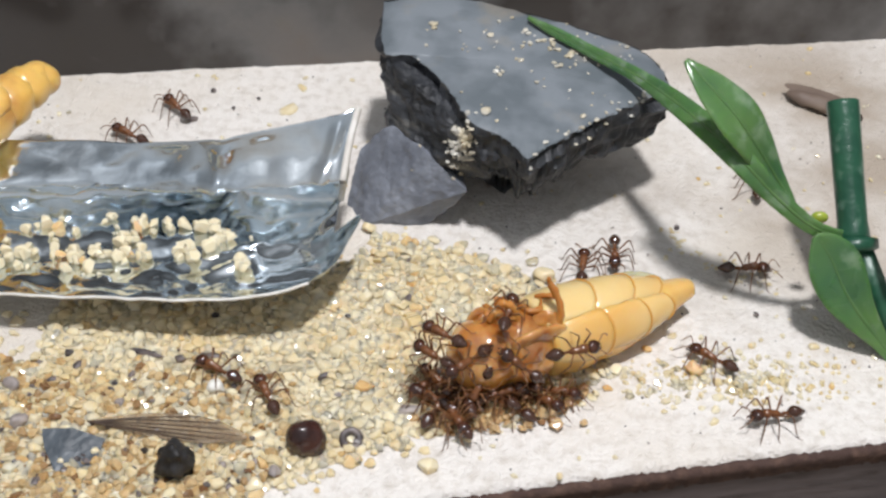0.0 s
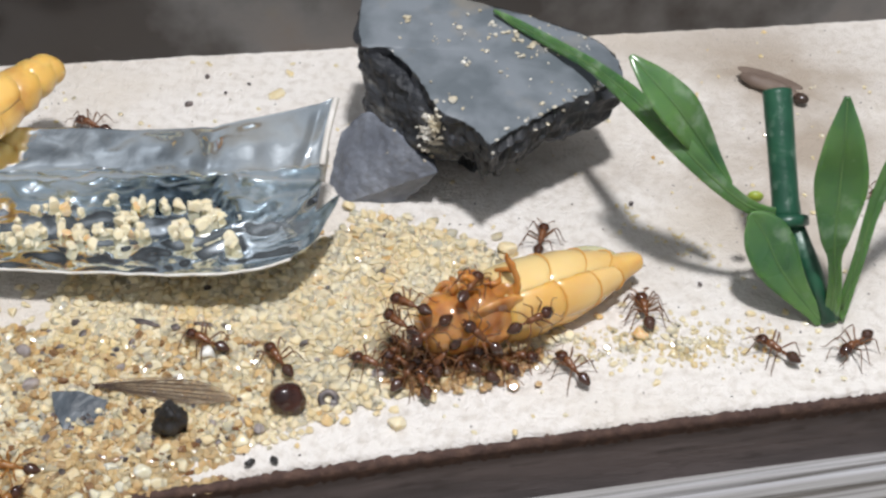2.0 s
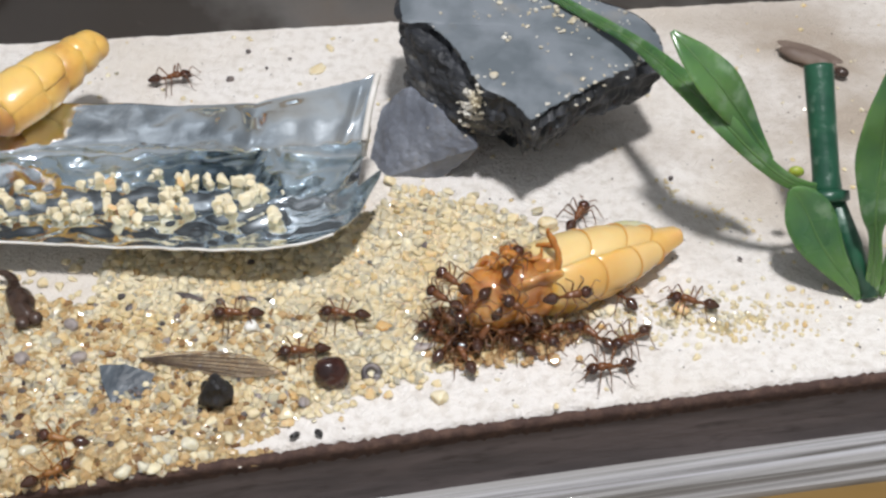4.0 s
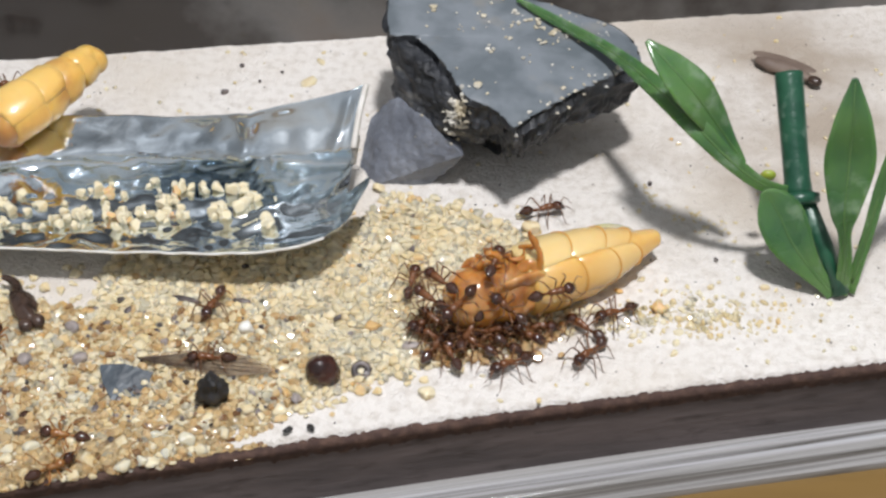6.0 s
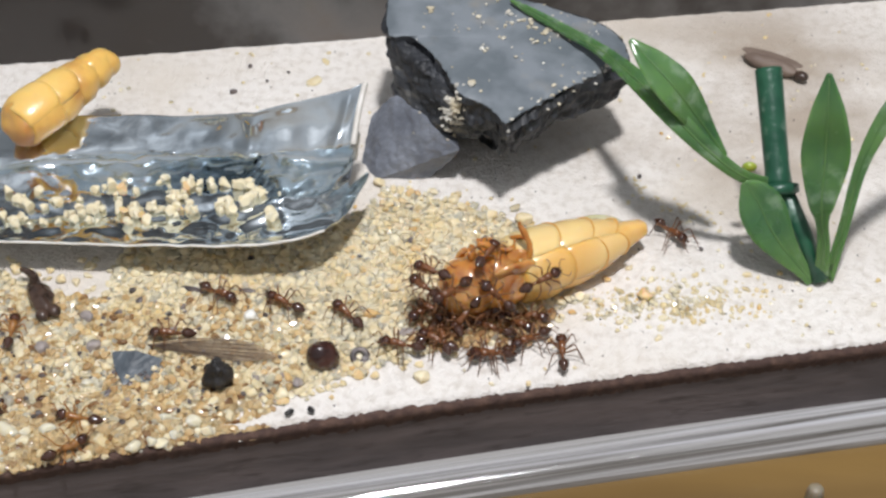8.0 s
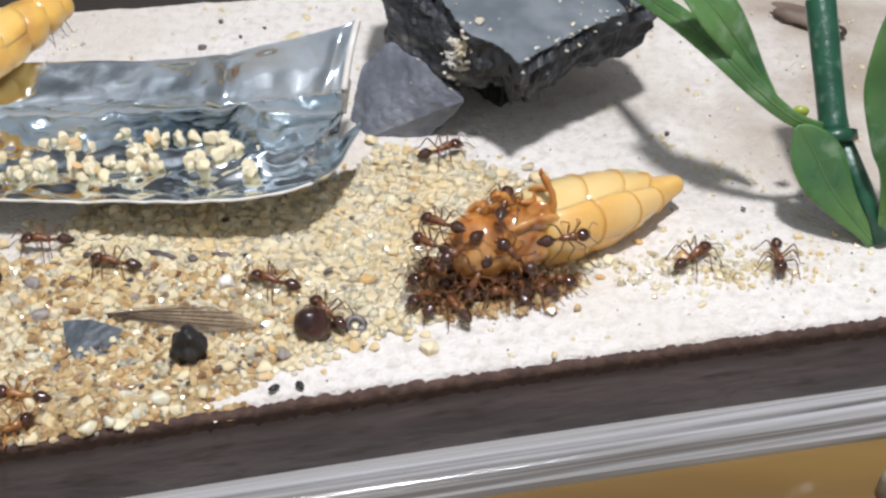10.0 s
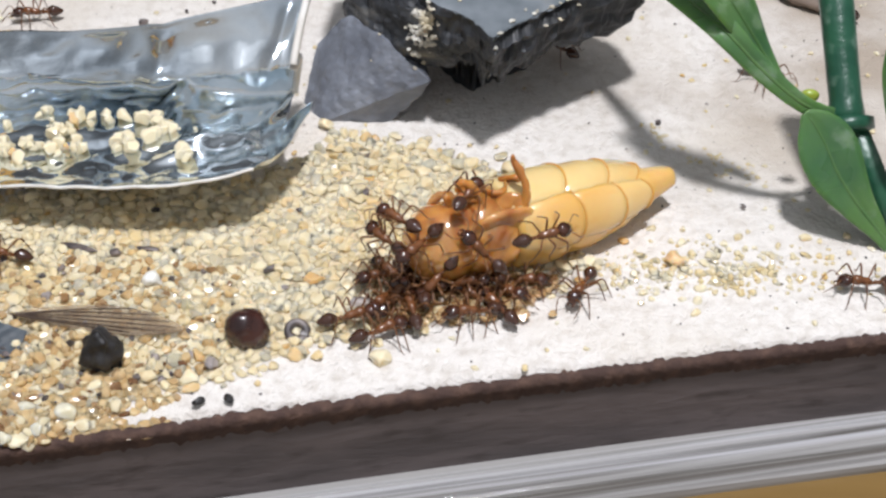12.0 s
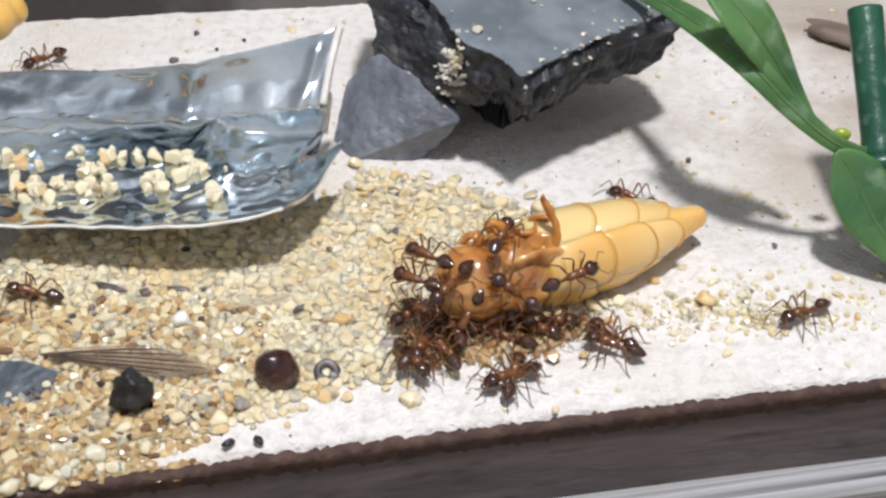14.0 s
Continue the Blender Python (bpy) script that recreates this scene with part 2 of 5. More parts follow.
PUPA_SIDE = surface("pupa_side", (0.77, 0.56, 0.25), 0.26, second=(0.72, 0.44, 0.13), scale=160, mix=(0.44, 0.70), sss=1.0, sss_radius=0.22, sss_tint=(1.0, 0.92, 0.8), coat=0.9, coat_rough=0.18, bump=0.05, bump_scale=900)
PUPA_YELLOW = surface("pupa_yellow", (0.78, 0.53, 0.17), 0.30, second=(0.72, 0.42, 0.09), scale=130, mix=(0.4, 0.65), third=(0.50, 0.24, 0.06), third_scale=300, third_mix=(0.60, 0.78), sss=0.9, sss_radius=0.25, sss_tint=(1.0, 0.95, 0.85), coat=0.4, coat_rough=0.2, bump=0.25, bump_scale=450)
PUPA = surface("pupa_abdomen", (0.80, 0.50, 0.16), 0.24, second=(0.74, 0.42, 0.10), scale=170, mix=(0.45, 0.7), sss=0.8, sss_radius=0.4, sss_tint=(1.0, 0.8, 0.5), coat=0.3, bump=0.04, bump_scale=900)
PUPA_PALE = surface("pupa_pale", (0.78, 0.65, 0.37), 0.26, second=(0.76, 0.57, 0.26), scale=160, third=(0.72, 0.44, 0.13), third_scale=110, third_mix=(0.56, 0.76), bump=0.06, bump_scale=700, sss=1.0, sss_radius=0.22, sss_tint=(1.0, 0.92, 0.8), coat=0.9, coat_rough=0.18)
PUPA_TIP = surface("pupa_tip", (0.76, 0.53, 0.22), 0.26, second=(0.70, 0.42, 0.12), scale=220, mix=(0.4, 0.65), sss=1.0, sss_radius=0.7, sss_tint=(1.0, 0.7, 0.35), coat=0.4, coat_rough=0.15, bump=0.05, bump_scale=900)
PUPA_GLASSY = surface("pupa_glassy", (0.86, 0.78, 0.48), 0.16, second=(0.80, 0.68, 0.34), scale=300, sss=1.0, sss_radius=1.4, sss_tint=(1.0, 0.8, 0.4), transmission=0.35, coat=0.4)
PUPA_HEM = surface("pupa_hem", (0.66, 0.34, 0.075), 0.25, second=(0.58, 0.27, 0.05), scale=400, coat=0.4)
PUPA_BROWN = surface("pupa_thorax", (0.62, 0.29, 0.07), 0.2, second=(0.26, 0.075, 0.015), scale=300, mix=(0.46, 0.66), third=(0.70, 0.42, 0.15), third_scale=180, third_mix=(0.55, 0.72), sss=0.8, sss_radius=0.7, sss_tint=(1.0, 0.55, 0.25), coat=1.0, coat_rough=0.10, bump=0.10, bump_scale=500)
PUPA_TORN = surface("pupa_torn", (0.62, 0.36, 0.10), 0.3, second=(0.44, 0.20, 0.05), scale=200, sss=0.8, sss_radius=0.8, coat=0.3, bump=0.2, bump_scale=500)
PUPA_LEG = surface("pupa_leg", (0.38, 0.15, 0.03), 0.2, second=(0.50, 0.22, 0.05), scale=500, sss=0.6, sss_radius=0.4, sss_tint=(1.0, 0.5, 0.2), coat=0.4)
ANT_HEAD = surface("ant_head", (0.034, 0.012, 0.007), 0.14, second=(0.075, 0.025, 0.011), scale=1200, coat=0.4)
ANT_BODY = surface("ant_body", (0.17, 0.064, 0.022), 0.25, second=(0.095, 0.034, 0.013), scale=1500, coat=0.2)
ANT_GASTER = surface("ant_gaster", (0.050, 0.020, 0.011), 0.12, second=(0.10, 0.042, 0.018), scale=900, mix=(0.5, 0.7), coat=0.5)
ANT_LEG = surface("ant_leg", (0.19, 0.085, 0.030), 0.35, second=(0.11, 0.045, 0.018), scale=2000)
ANT_AMBER = surface("ant_amber", (0.36, 0.17, 0.045), 0.2, second=(0.22, 0.09, 0.022), scale=1200, sss=0.5, sss_radius=0.25, sss_tint=(1.0, 0.6, 0.3), coat=0.5)
SEED = surface("seed_skin", (0.020, 0.007, 0.006), 0.25, second=(0.055, 0.020, 0.014), scale=700, bump=0.3, bump_scale=900, coat=0.3)
BLACK = surface("black_husk", (0.012, 0.011, 0.011), 0.45, second=(0.03, 0.028, 0.028), scale=900, bump=0.9, bump_scale=1500)
CHIP = surface("grey_chip", (0.034, 0.044, 0.055), 0.42, second=(0.070, 0.085, 0.10), scale=500, bump=0.3, bump_scale=1200)
DARK_WING = surface("dark_wing", (0.14, 0.10, 0.078), 0.6, second=(0.20, 0.15, 0.115), scale=500, mix=(0.4, 0.7))
PEG = surface("peg_rubber", (0.26, 0.225, 0.165), 0.35, second=(0.20, 0.17, 0.12), scale=300, sss=0.4, sss_radius=0.8)
WING = surface("dry_wing", (0.40, 0.30, 0.20), 0.30, second=(0.24, 0.17, 0.11), scale=900, stretch=(0.12, 2.0, 1.0), mix=(0.4, 0.6), alpha=0.42)
VEIN = surface("wing_vein", (0.07, 0.042, 0.026), 0.5, second=(0.05, 0.03, 0.02), scale=900)
CARCASS = surface("dry_carcass", (0.030, 0.018, 0.013), 0.25, second=(0.07, 0.042, 0.030), scale=900, bump=0.5, bump_scale=1200, coat=0.2)
AMBER = surface("amber_grain", (0.66, 0.44, 0.22), 0.25, second=(0.72, 0.54, 0.32), scale=700, sss=0.6)
WHITE = surface("white_grain", (0.80, 0.79, 0.74), 0.5, second=(0.68, 0.66, 0.6), scale=1500, bump=0.5)
GREY_SPECK = surface("grey_speck", (0.22, 0.19, 0.18), 0.5, second=(0.35, 0.30, 0.27), scale=900, random_tint=0.3)

# ---------------------------------------------------------------- structure


def front_y(x):
    return -1.0 + 0.262 * x - 0.0005 * x * x


def back_y(x):
    return 38.4 + 0.175 * x


def ground_z(x, y):
    """Height of the plaster in millimetres."""
    p = Vector((x, y, 0.0))
    return 0.10 * noise.noise(p * 0.35) + 0.07 * noise.noise(p * 1.3) + 0.05 * noise.noise(p * 3.6)


def sheet(name, rows, material, smooth=True):
    """A grid of points in millimetres as one mesh."""
    a = np.array(rows, float)
    n, m = a.shape[:2]
    k = np.arange(n * m).reshape(n, m)
    faces = np.stack([k[:-1, :-1], k[:-1, 1:], k[1:, 1:], k[1:, :-1]], -1).reshape(-1, 4)
    mesh = bpy.data.meshes.new(name)
    mesh.from_pydata((a.reshape(-1, 3) * MM).tolist(), [], faces.tolist())
    for q in mesh.polygons:
        q.use_smooth = smooth
    return linked(name, mesh, material)


def build_floor():
    rows = []
    xs = np.arange(-60, 72, 0.30)
    for x in xs:
        ragged = 0.22 * noise.noise(Vector((x * 0.9, 3.1, 0))) + 0.22 * noise.noise(Vector((x * 3.1, 8.1, 0)))
        y0, y1 = front_y(x) + 0.36 + 0.4 * ragged, back_y(x)
        col = []
        for k in range(150):
            v = (k / 149) ** 1.15
            y = y0 + (y1 - y0) * v
            z = ground_z(x, y)
            if k < 4:
                z -= (0.75, 0.5, 0.3, 0.12)[k]
            col.append((x, y, z))
        rows.append(col)
    ob = sheet("floor", rows, PLASTER)
    tagged(ob, "white rough plaster floor with tan stains, specks and soft shade painted in", "floor", kind="structure")

    rows = []
    for x in np.arange(-60, 72, 0.4):
        y = front_y(x)
        w = 0.25 * noise.noise(Vector((x * 0.5, 0, 7)))
        rows.append([(x, y + 0.30, -0.30), (x, y + 0.12 + 0.1 * w, -0.6), (x, y + 0.16, -2.4), (x, y + 0.16, -4.9)])
    tagged(sheet("wall_side", rows, SIDE), "dark brown soil side of the plaster slab", "wall", kind="structure")
    rows = []
    for x in np.arange(-60, 72, 0.16):
        y = front_y(x)
        w = 0.14 * noise.noise(Vector((x * 1.1, 2, 7))) + 0.17 * noise.noise(Vector((x * 4.0, 5, 7)))
        g = ground_z(x, y + 0.3)
        rows.append([(x, y + 0.60 + w, g - 0.25), (x, y + 0.36 + 1.5 * w, g + 0.03), (x, y + 0.16 + w, g + 0.07 + 0.5 * w), (x, y - 0.08, g - 0.14 + 0.4 * w), (x, y + 0.0, -0.50 + 0.8 * w), (x, y + 0.06, -0.95 + 1.6 * w), (x, y + 0.2, -1.05 + 1.6 * w)])
    tagged(sheet("trim", rows, RIM), "crumbly reddish brown rim along the slab edge", "rim", kind="structure")

    # clear acrylic ledge under the slab
    rows = []
    for x in np.arange(-60, 72, 1.0):
        y = front_y(x)
        rows.append([(x, y + 0.4, -4.80), (x, y - 0.25, -4.82), (x, y - 0.32, -4.92), (x, y - 0.72, -4.88), (x, y - 0.80, -5.02), (x, y - 1.30, -5.02), (x, y - 1.42, -5.12), (x, y - 1.62, -5.20), (x, y - 1.68, -5.32), (x, y - 2.20, -5.34), (x, y - 2.30, -5.42), (x, y - 2.55, -5.45), (x, y - 2.60, -5.7), (x, y - 2.62, -6.4)])
    tagged(sheet("baseboard", rows, ACRYLIC, smooth=False), "shiny clear acrylic base edge of the box with streaky reflections painted in", "acrylic edge", kind="structure")
    rows = [[(x, y, -5.9) for y in (-400, -60, -30, -22, 400)] for x in (-400, -80, -30, 0, 30, 80, 400)]
    tagged(sheet("ground", rows, TABLE), "golden brown varnished table top under the box", "table", kind="structure")

    # smoked rear wall, 4 mm thick
    bm = bmesh.new()
    pts = [(-60, back_y(-60)), (72, back_y(72))]
    lo = [bm.verts.new((x, y, -5)) for x, y in pts] + [bm.verts.new((x, y + 4, -5)) for x, y in reversed(pts)]
    hi = [bm.verts.new((v.co.x, v.co.y, 13)) for v in lo]
    bm.faces.new(lo[::-1])
    bm.faces.new(hi)
    for i in range(4):
        bm.faces.new((lo[i], lo[(i + 1) % 4], hi[(i + 1) % 4], hi[i]))
    tagged(part("wall_north", bm, SMOKED, smooth=False), "dark smoked glossy rear wall of the box with blotchy reflections painted in", "wall", kind="structure")


build_floor()

# ---------------------------------------------------------------- silver film strip


def build_film():
    """A crumpled strip of silver packaging film; each section runs from the raised rear edge to the front lip."""
    sections = [
        [(2.41, 21.51, 8.15), (2.06, 20.18, 6.85), (1.82, 18.55, 5.35), (1.80, 20.60, 4.70), (1.40, 20.90, 2.05), (1.51, 17.55, 2.75), (2.87, 17.51, 4.05), (2.04, 14.46, 3.55), (0.73, 12.03, 3.80)],
        [(0.45, 20.94, 7.65), (0.25, 19.91, 6.15), (0.05, 18.65, 4.85), (0.05, 20.80, 4.25), (-0.25, 21.10, 1.85), (-0.16, 17.16, 2.60), (0.89, 15.87, 2.75), (0.57, 13.32, 2.95), (-1.10, 11.16, 3.75)],
        [(-4.35, 20.28, 6.65), (-4.36, 19.83, 5.35), (-4.36, 18.85, 4.05), (-4.36, 21.00, 3.55), (-4.37, 21.10, 1.75), (-4.28, 16.67, 2.45), (-4.15, 14.90, 2.35), (-4.10, 12.81, 2.50), (-4.10, 10.91, 3.35)],
        [(-8.08, 20.80, 5.65), (-8.08, 20.24, 4.65), (-8.09, 19.10, 3.50), (-8.09, 20.90, 3.10), (-8.10, 20.80, 1.85), (-8.10, 16.67, 2.35), (-8.10, 14.91, 2.15), (-8.07, 12.93, 2.45), (-7.99, 10.95, 3.05)],
        [(-12.98, 21.81, 4.75), (-12.98, 20.74, 4.25), (-12.99, 19.29, 3.65), (-12.99, 20.10, 3.05), (-13.00, 20.00, 2.00), (-13.00, 16.58, 2.20), (-13.00, 14.71, 2.10), (-13.00, 12.94, 2.35), (-13.00, 11.12, 2.75)],
        [(-17.88, 22.11, 4.35), (-17.89, 20.75, 3.95), (-17.89, 18.90, 3.45), (-17.90, 19.40, 2.85), (-17.90, 18.80, 2.35), (-17.91, 16.28, 2.15), (-17.91, 14.62, 2.10), (-17.90, 12.94, 2.35), (-17.90, 11.12, 2.75)],
        [(-24.25, 23.00, 4.15), (-24.26, 20.95, 3.65), (-24.27, 18.02, 3.15), (-24.27, 18.03, 2.75), (-24.28, 16.86, 2.45), (-24.28, 15.89, 2.15), (-24.28, 14.42, 2.15), (-24.28, 12.94, 2.35), (-24.27, 11.17, 2.75)],
        [(-44.84, 23.01, 3.75), (-44.85, 20.57, 3.35), (-44.86, 17.64, 2.75), (-44.86, 17.45, 2.55), (-44.87, 16.47, 2.35), (-44.87, 15.50, 2.15), (-44.87, 14.32, 2.15), (-44.87, 12.94, 2.35), (-44.86, 11.37, 2.75)],
    ]
    a = catmull([np.array(s).ravel() for s in sections], 20).reshape(-1, 9, 3)
    grid = np.stack([catmull(row, 9) for row in a])
    n, m = grid.shape[:2]
    # sharp folds: centre, direction, length, width and height of each
    rng = random.Random(31)
    folds = []
    for _ in range(46):
        a = rng.gauss(0.1, 0.7)
        folds.append((rng.uniform(-30, 2), rng.uniform(11.5, 18.5), math.cos(a), math.sin(a), rng.uniform(0.8, 2.6), rng.uniform(0.2, 0.6), rng.choice((-1, 1)) * rng.uniform(0.05, 0.13)))

    # long folds across the raised flap
    folds += [(-4.8, 20.2, 0.35, 0.94, 3.0, 0.7, 0.42), (1.3, 20.5, 0.35, 0.94, 3.2, 0.5, 0.34), (-9.0, 19.5, 0.98, 0.18, 5.0, 0.45, 0.30), (-6.0, 19.3, 0.97, -0.22, 4.0, 0.35, 0.26), (-7.5, 20.4, 0.90, 0.43, 3.0, 0.7, -0.22), (-11.0, 20.8, 0.96, 0.28, 3.5, 0.6, 0.25), (-14.5, 20.6, 0.93, -0.36, 3.0, 0.6, -0.24)]

    def folded(x, y):
        h = 0.0
        for fx, fy, c, s, l, w, amp in folds:
            u, v = (x - fx) * c + (y - fy) * s, (y - fy) * c - (x - fx) * s
            if abs(u) < l and abs(v) < w:
                h += amp * (1 - abs(v) / w) * (1 - (u / l) ** 2)
        # crumpled facets that meet in sharp creases
        q = Vector((x * 0.9 + y * 0.25, y - x * 0.12, 5.0))
        h += 0.42 * abs(noise.noise(q * 0.42)) + 0.20 * abs(noise.noise(q * 1.05)) - 0.17
        return h

    bm = bmesh.new()
    vs = [[None] * m for _ in range(n)]
    for i in range(n):
        for j in range(m):
            p = Vector(grid[i, j])
            edge = 1.0 if 3 < j < m - 3 else 0.35
            w = 0.16 * noise.noise(Vector((p.x * 0.26 + 4, p.y * 0.5, 1.0)))
            flap = 1.15 if j < 18 else 1.0
            crease = folded(p.x, p.y) * flap
            rise = (w + crease) * edge
            vs[i][j] = bm.verts.new(p + (Vector((0, -rise, 0)) if j < 18 else Vector((0, 0, rise))))
    for i in range(n - 1):
        for j in range(m - 1):
            bm.faces.new((vs[i][j], vs[i][j + 1], vs[i + 1][j + 1], vs[i + 1][j]))
    ob = thing("packaging_film", "crumpled silver packaging film strip with a raised rear flap", "film")
    film = part("film", bm, FOIL, ob)
    s = film.modifiers.new("thickness", "SOLIDIFY")
    s.thickness, s.offset = 0.07 * MM, -1
    # pale tubes along the cut edges, painted as the shiny film's white reflection
    for name, line in (("front_edge", [grid[i, m - 1] for i in range(n)]), ("end_edge", [grid[0, j] for j in range(37)])):
        bm = bmesh.new()
        pts = [Vector(q) + Vector((0, 0, -0.04)) for q in line]
        if name == "front_edge":
            pts = [q + Vector((0, -0.02, 0)) for q in pts]
            # follow the wrinkles of the film
            pts = [Vector((q.x, q.y, vs_z)) for q, vs_z in zip(pts, [film.data.vertices[i * m + m - 1].co.z / MM - 0.04 for i in range(n)])]
        else:
            pts = [Vector((q.x, q.y, film.data.vertices[j].co.z / MM - 0.03)) for j, q in enumerate(pts)]
        tube(bm, pts, [0.085 if name == "front_edge" else 0.20] * len(pts), 6)
        part(name, bm, FOIL_GLINT, ob, "pale cut edge, the film's white reflection painted in")
    return ob


build_film()

# ---------------------------------------------------------------- slate stone


def hull(points, cuts, rough, scale, seed, smooth=0):
    bm = bmesh.new()
    for p in points:
        bm.verts.new(p)
    made = bmesh.ops.convex_hull(bm, input=list(bm.verts))
    bmesh.ops.delete(bm, geom=[g for g in made["geom_interior"] if isinstance(g, bmesh.types.BMVert)], context="VERTS")
    bmesh.ops.triangulate(bm, faces=bm.faces)
    for _ in range(cuts):
        bmesh.ops.subdivide_edges(bm, edges=bm.edges, cuts=1, use_grid_fill=True)
        bmesh.ops.triangulate(bm, faces=bm.faces)
    bm.normal_update()
    for v in bm.verts:
        q = v.co * scale + Vector((seed, -seed, seed))
        d = noise.noise(q) * 0.6 + noise.noise(q * 2.7) * 0.3 + noise.noise(q * 6.0) * 0.12
        v.co += v.normal * d * rough
    return bm


def build_rock():
    ob = thing("slate_stone", "broken grey slate stone with a flat top and dark broken sides", "stone")
    # flat dull-grey cap with a scooped front rim
    rim = [(2.9, 31.8, 8.8), (6.9, 32.8, 8.7), (11.0, 31.8, 8.5), (15.2, 30.4, 8.2), (18.2, 28.9, 7.9), (19.4, 26.2, 7.6), (18.4, 24.95, 7.6), (17.2, 23.95, 7.6), (15.05, 22.3, 7.5),
           (13.3, 20.65, 7.4), (12.35, 19.75, 7.4), (11.55, 18.95, 7.3), (10.85, 19.9, 7.4), (9.95, 20.7, 7.5), (8.7, 21.2, 7.7), (7.9, 22.5, 7.8), (6.85, 24.6, 8.0), (5.05, 26.75, 8.2), (3.3, 27.2, 8.3)]
    line = catmull(rim + rim[:1], 9)[:-1]
    mid = Vector((11.0, 26.8, 8.1))
    bm = bmesh.new()
    rings = []
    for k, f in enumerate((1.0, 0.93, 0.8, 0.6, 0.4, 0.2)):
        ring = []
        for i, p in enumerate(line):
            q = mid.lerp(Vector(p), f)
            q.z += 0.10 * noise.noise(q * 0.5) + 0.05 * noise.noise(q * 1.9)
            if k == 0:
                q += Vector((0.18 * noise.noise(Vector((i * 0.5, 0, 1))), 0.18 * noise.noise(Vector((i * 0.5, 4, 1))), -0.16))
            ring.append(bm.verts.new(q))
        rings.append(ring)
    top = bm.verts.new(mid)
    n = len(line)
    for r, s in zip(rings, rings[1:]):
        for i in range(n):
            bm.faces.new((r[i], r[(i + 1) % n], s[(i + 1) % n], s[i]))
    for i in range(n):
        bm.faces.new((rings[-1][i], rings[-1][(i + 1) % n], top))
    part("flat_top", bm, SLATE, ob, "flat dull grey-blue top face")

    # dark broken flank: from the rim in and under, layer by layer
    bm = bmesh.new()
    rows = []
    foot = Vector((10.0, 28.6, 0))
    for k in range(15):
        f = k / 14
        row = []
        for i, p in enumerate(line):
            q = Vector(p)
            down = (0, 0.35, 0.75, 1.15, 1.6, 2.0, 2.4, 2.8, 3.1, 3.3, 3.5, 3.8, 4.4, 5.6, 9.0)[k] * (1.08 + 0.30 * noise.noise(Vector((i * 0.16, 7, 3))) + 0.06 * noise.noise(Vector((i * 0.5, 1, 8))))
            tuck = (0, 0, -0.01, 0, 0.01, 0.02, 0.03, 0.06, 0.13, 0.26, 0.42, 0.54, 0.62, 0.66, 0.66)[k]
            x = q.x + (foot.x - q.x) * tuck
            y = q.y + (foot.y - q.y) * tuck
            z = max(q.z - 0.12 - down, -0.2)
            layer = noise.noise(Vector((z * 2.6, i * 0.03, 2))) * 0.28
            rough = noise.noise(Vector((x * 0.8, y * 0.8, z * 1.6))) * 0.45 + noise.noise(Vector((x * 2.2, y * 2.2, z * 4.5))) * 0.26
            out = Vector((x - foot.x, y - foot.y, 0)).normalized()
            w = 0.0 if k == 0 else 1.0
            q = Vector((x, y, z)) + out * (layer + rough) * w
            row.append(bm.verts.new(q))
        rows.append(row)
    for r, s in zip(rows, rows[1:]):
        for i in range(n):
            bm.faces.new((r[i], r[(i + 1) % n], s[(i + 1) % n], s[i]))
    bm.faces.new(rows[-1])
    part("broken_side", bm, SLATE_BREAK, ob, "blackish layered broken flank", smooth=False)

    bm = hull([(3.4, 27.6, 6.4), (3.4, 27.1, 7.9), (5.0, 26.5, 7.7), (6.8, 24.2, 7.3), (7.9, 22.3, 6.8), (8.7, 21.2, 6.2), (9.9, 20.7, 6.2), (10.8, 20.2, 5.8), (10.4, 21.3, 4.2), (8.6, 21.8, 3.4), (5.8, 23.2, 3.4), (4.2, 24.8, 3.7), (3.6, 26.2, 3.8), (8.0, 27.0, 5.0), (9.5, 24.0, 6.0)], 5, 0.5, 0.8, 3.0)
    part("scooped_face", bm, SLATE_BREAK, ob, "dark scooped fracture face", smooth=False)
    bm = hull([(1.7, 25.2, 0.9), (2.1, 25.6, 2.5), (3.0, 25.6, 3.6), (3.9, 25.2, 4.5), (5.9, 23.0, 4.4), (7.0, 22.2, 3.8), (8.4, 21.3, 3.0), (8.1, 21.7, 2.2), (7.2, 22.0, 0.8), (6.1, 22.0, -0.2), (4.5, 21.9, -0.2), (2.4, 21.7, -0.2), (1.4, 23.3, -0.2), (2.6, 27.0, -0.2), (7.5, 27.0, -0.2), (7.5, 26.6, 3.0)], 5, 0.26, 0.8, 11.0)
    part("front_lobe", bm, SLATE_LOBE, ob, "paler grey sloping lobe", smooth=False)
    return ob


build_rock()

# ---------------------------------------------------------------- plastic plant


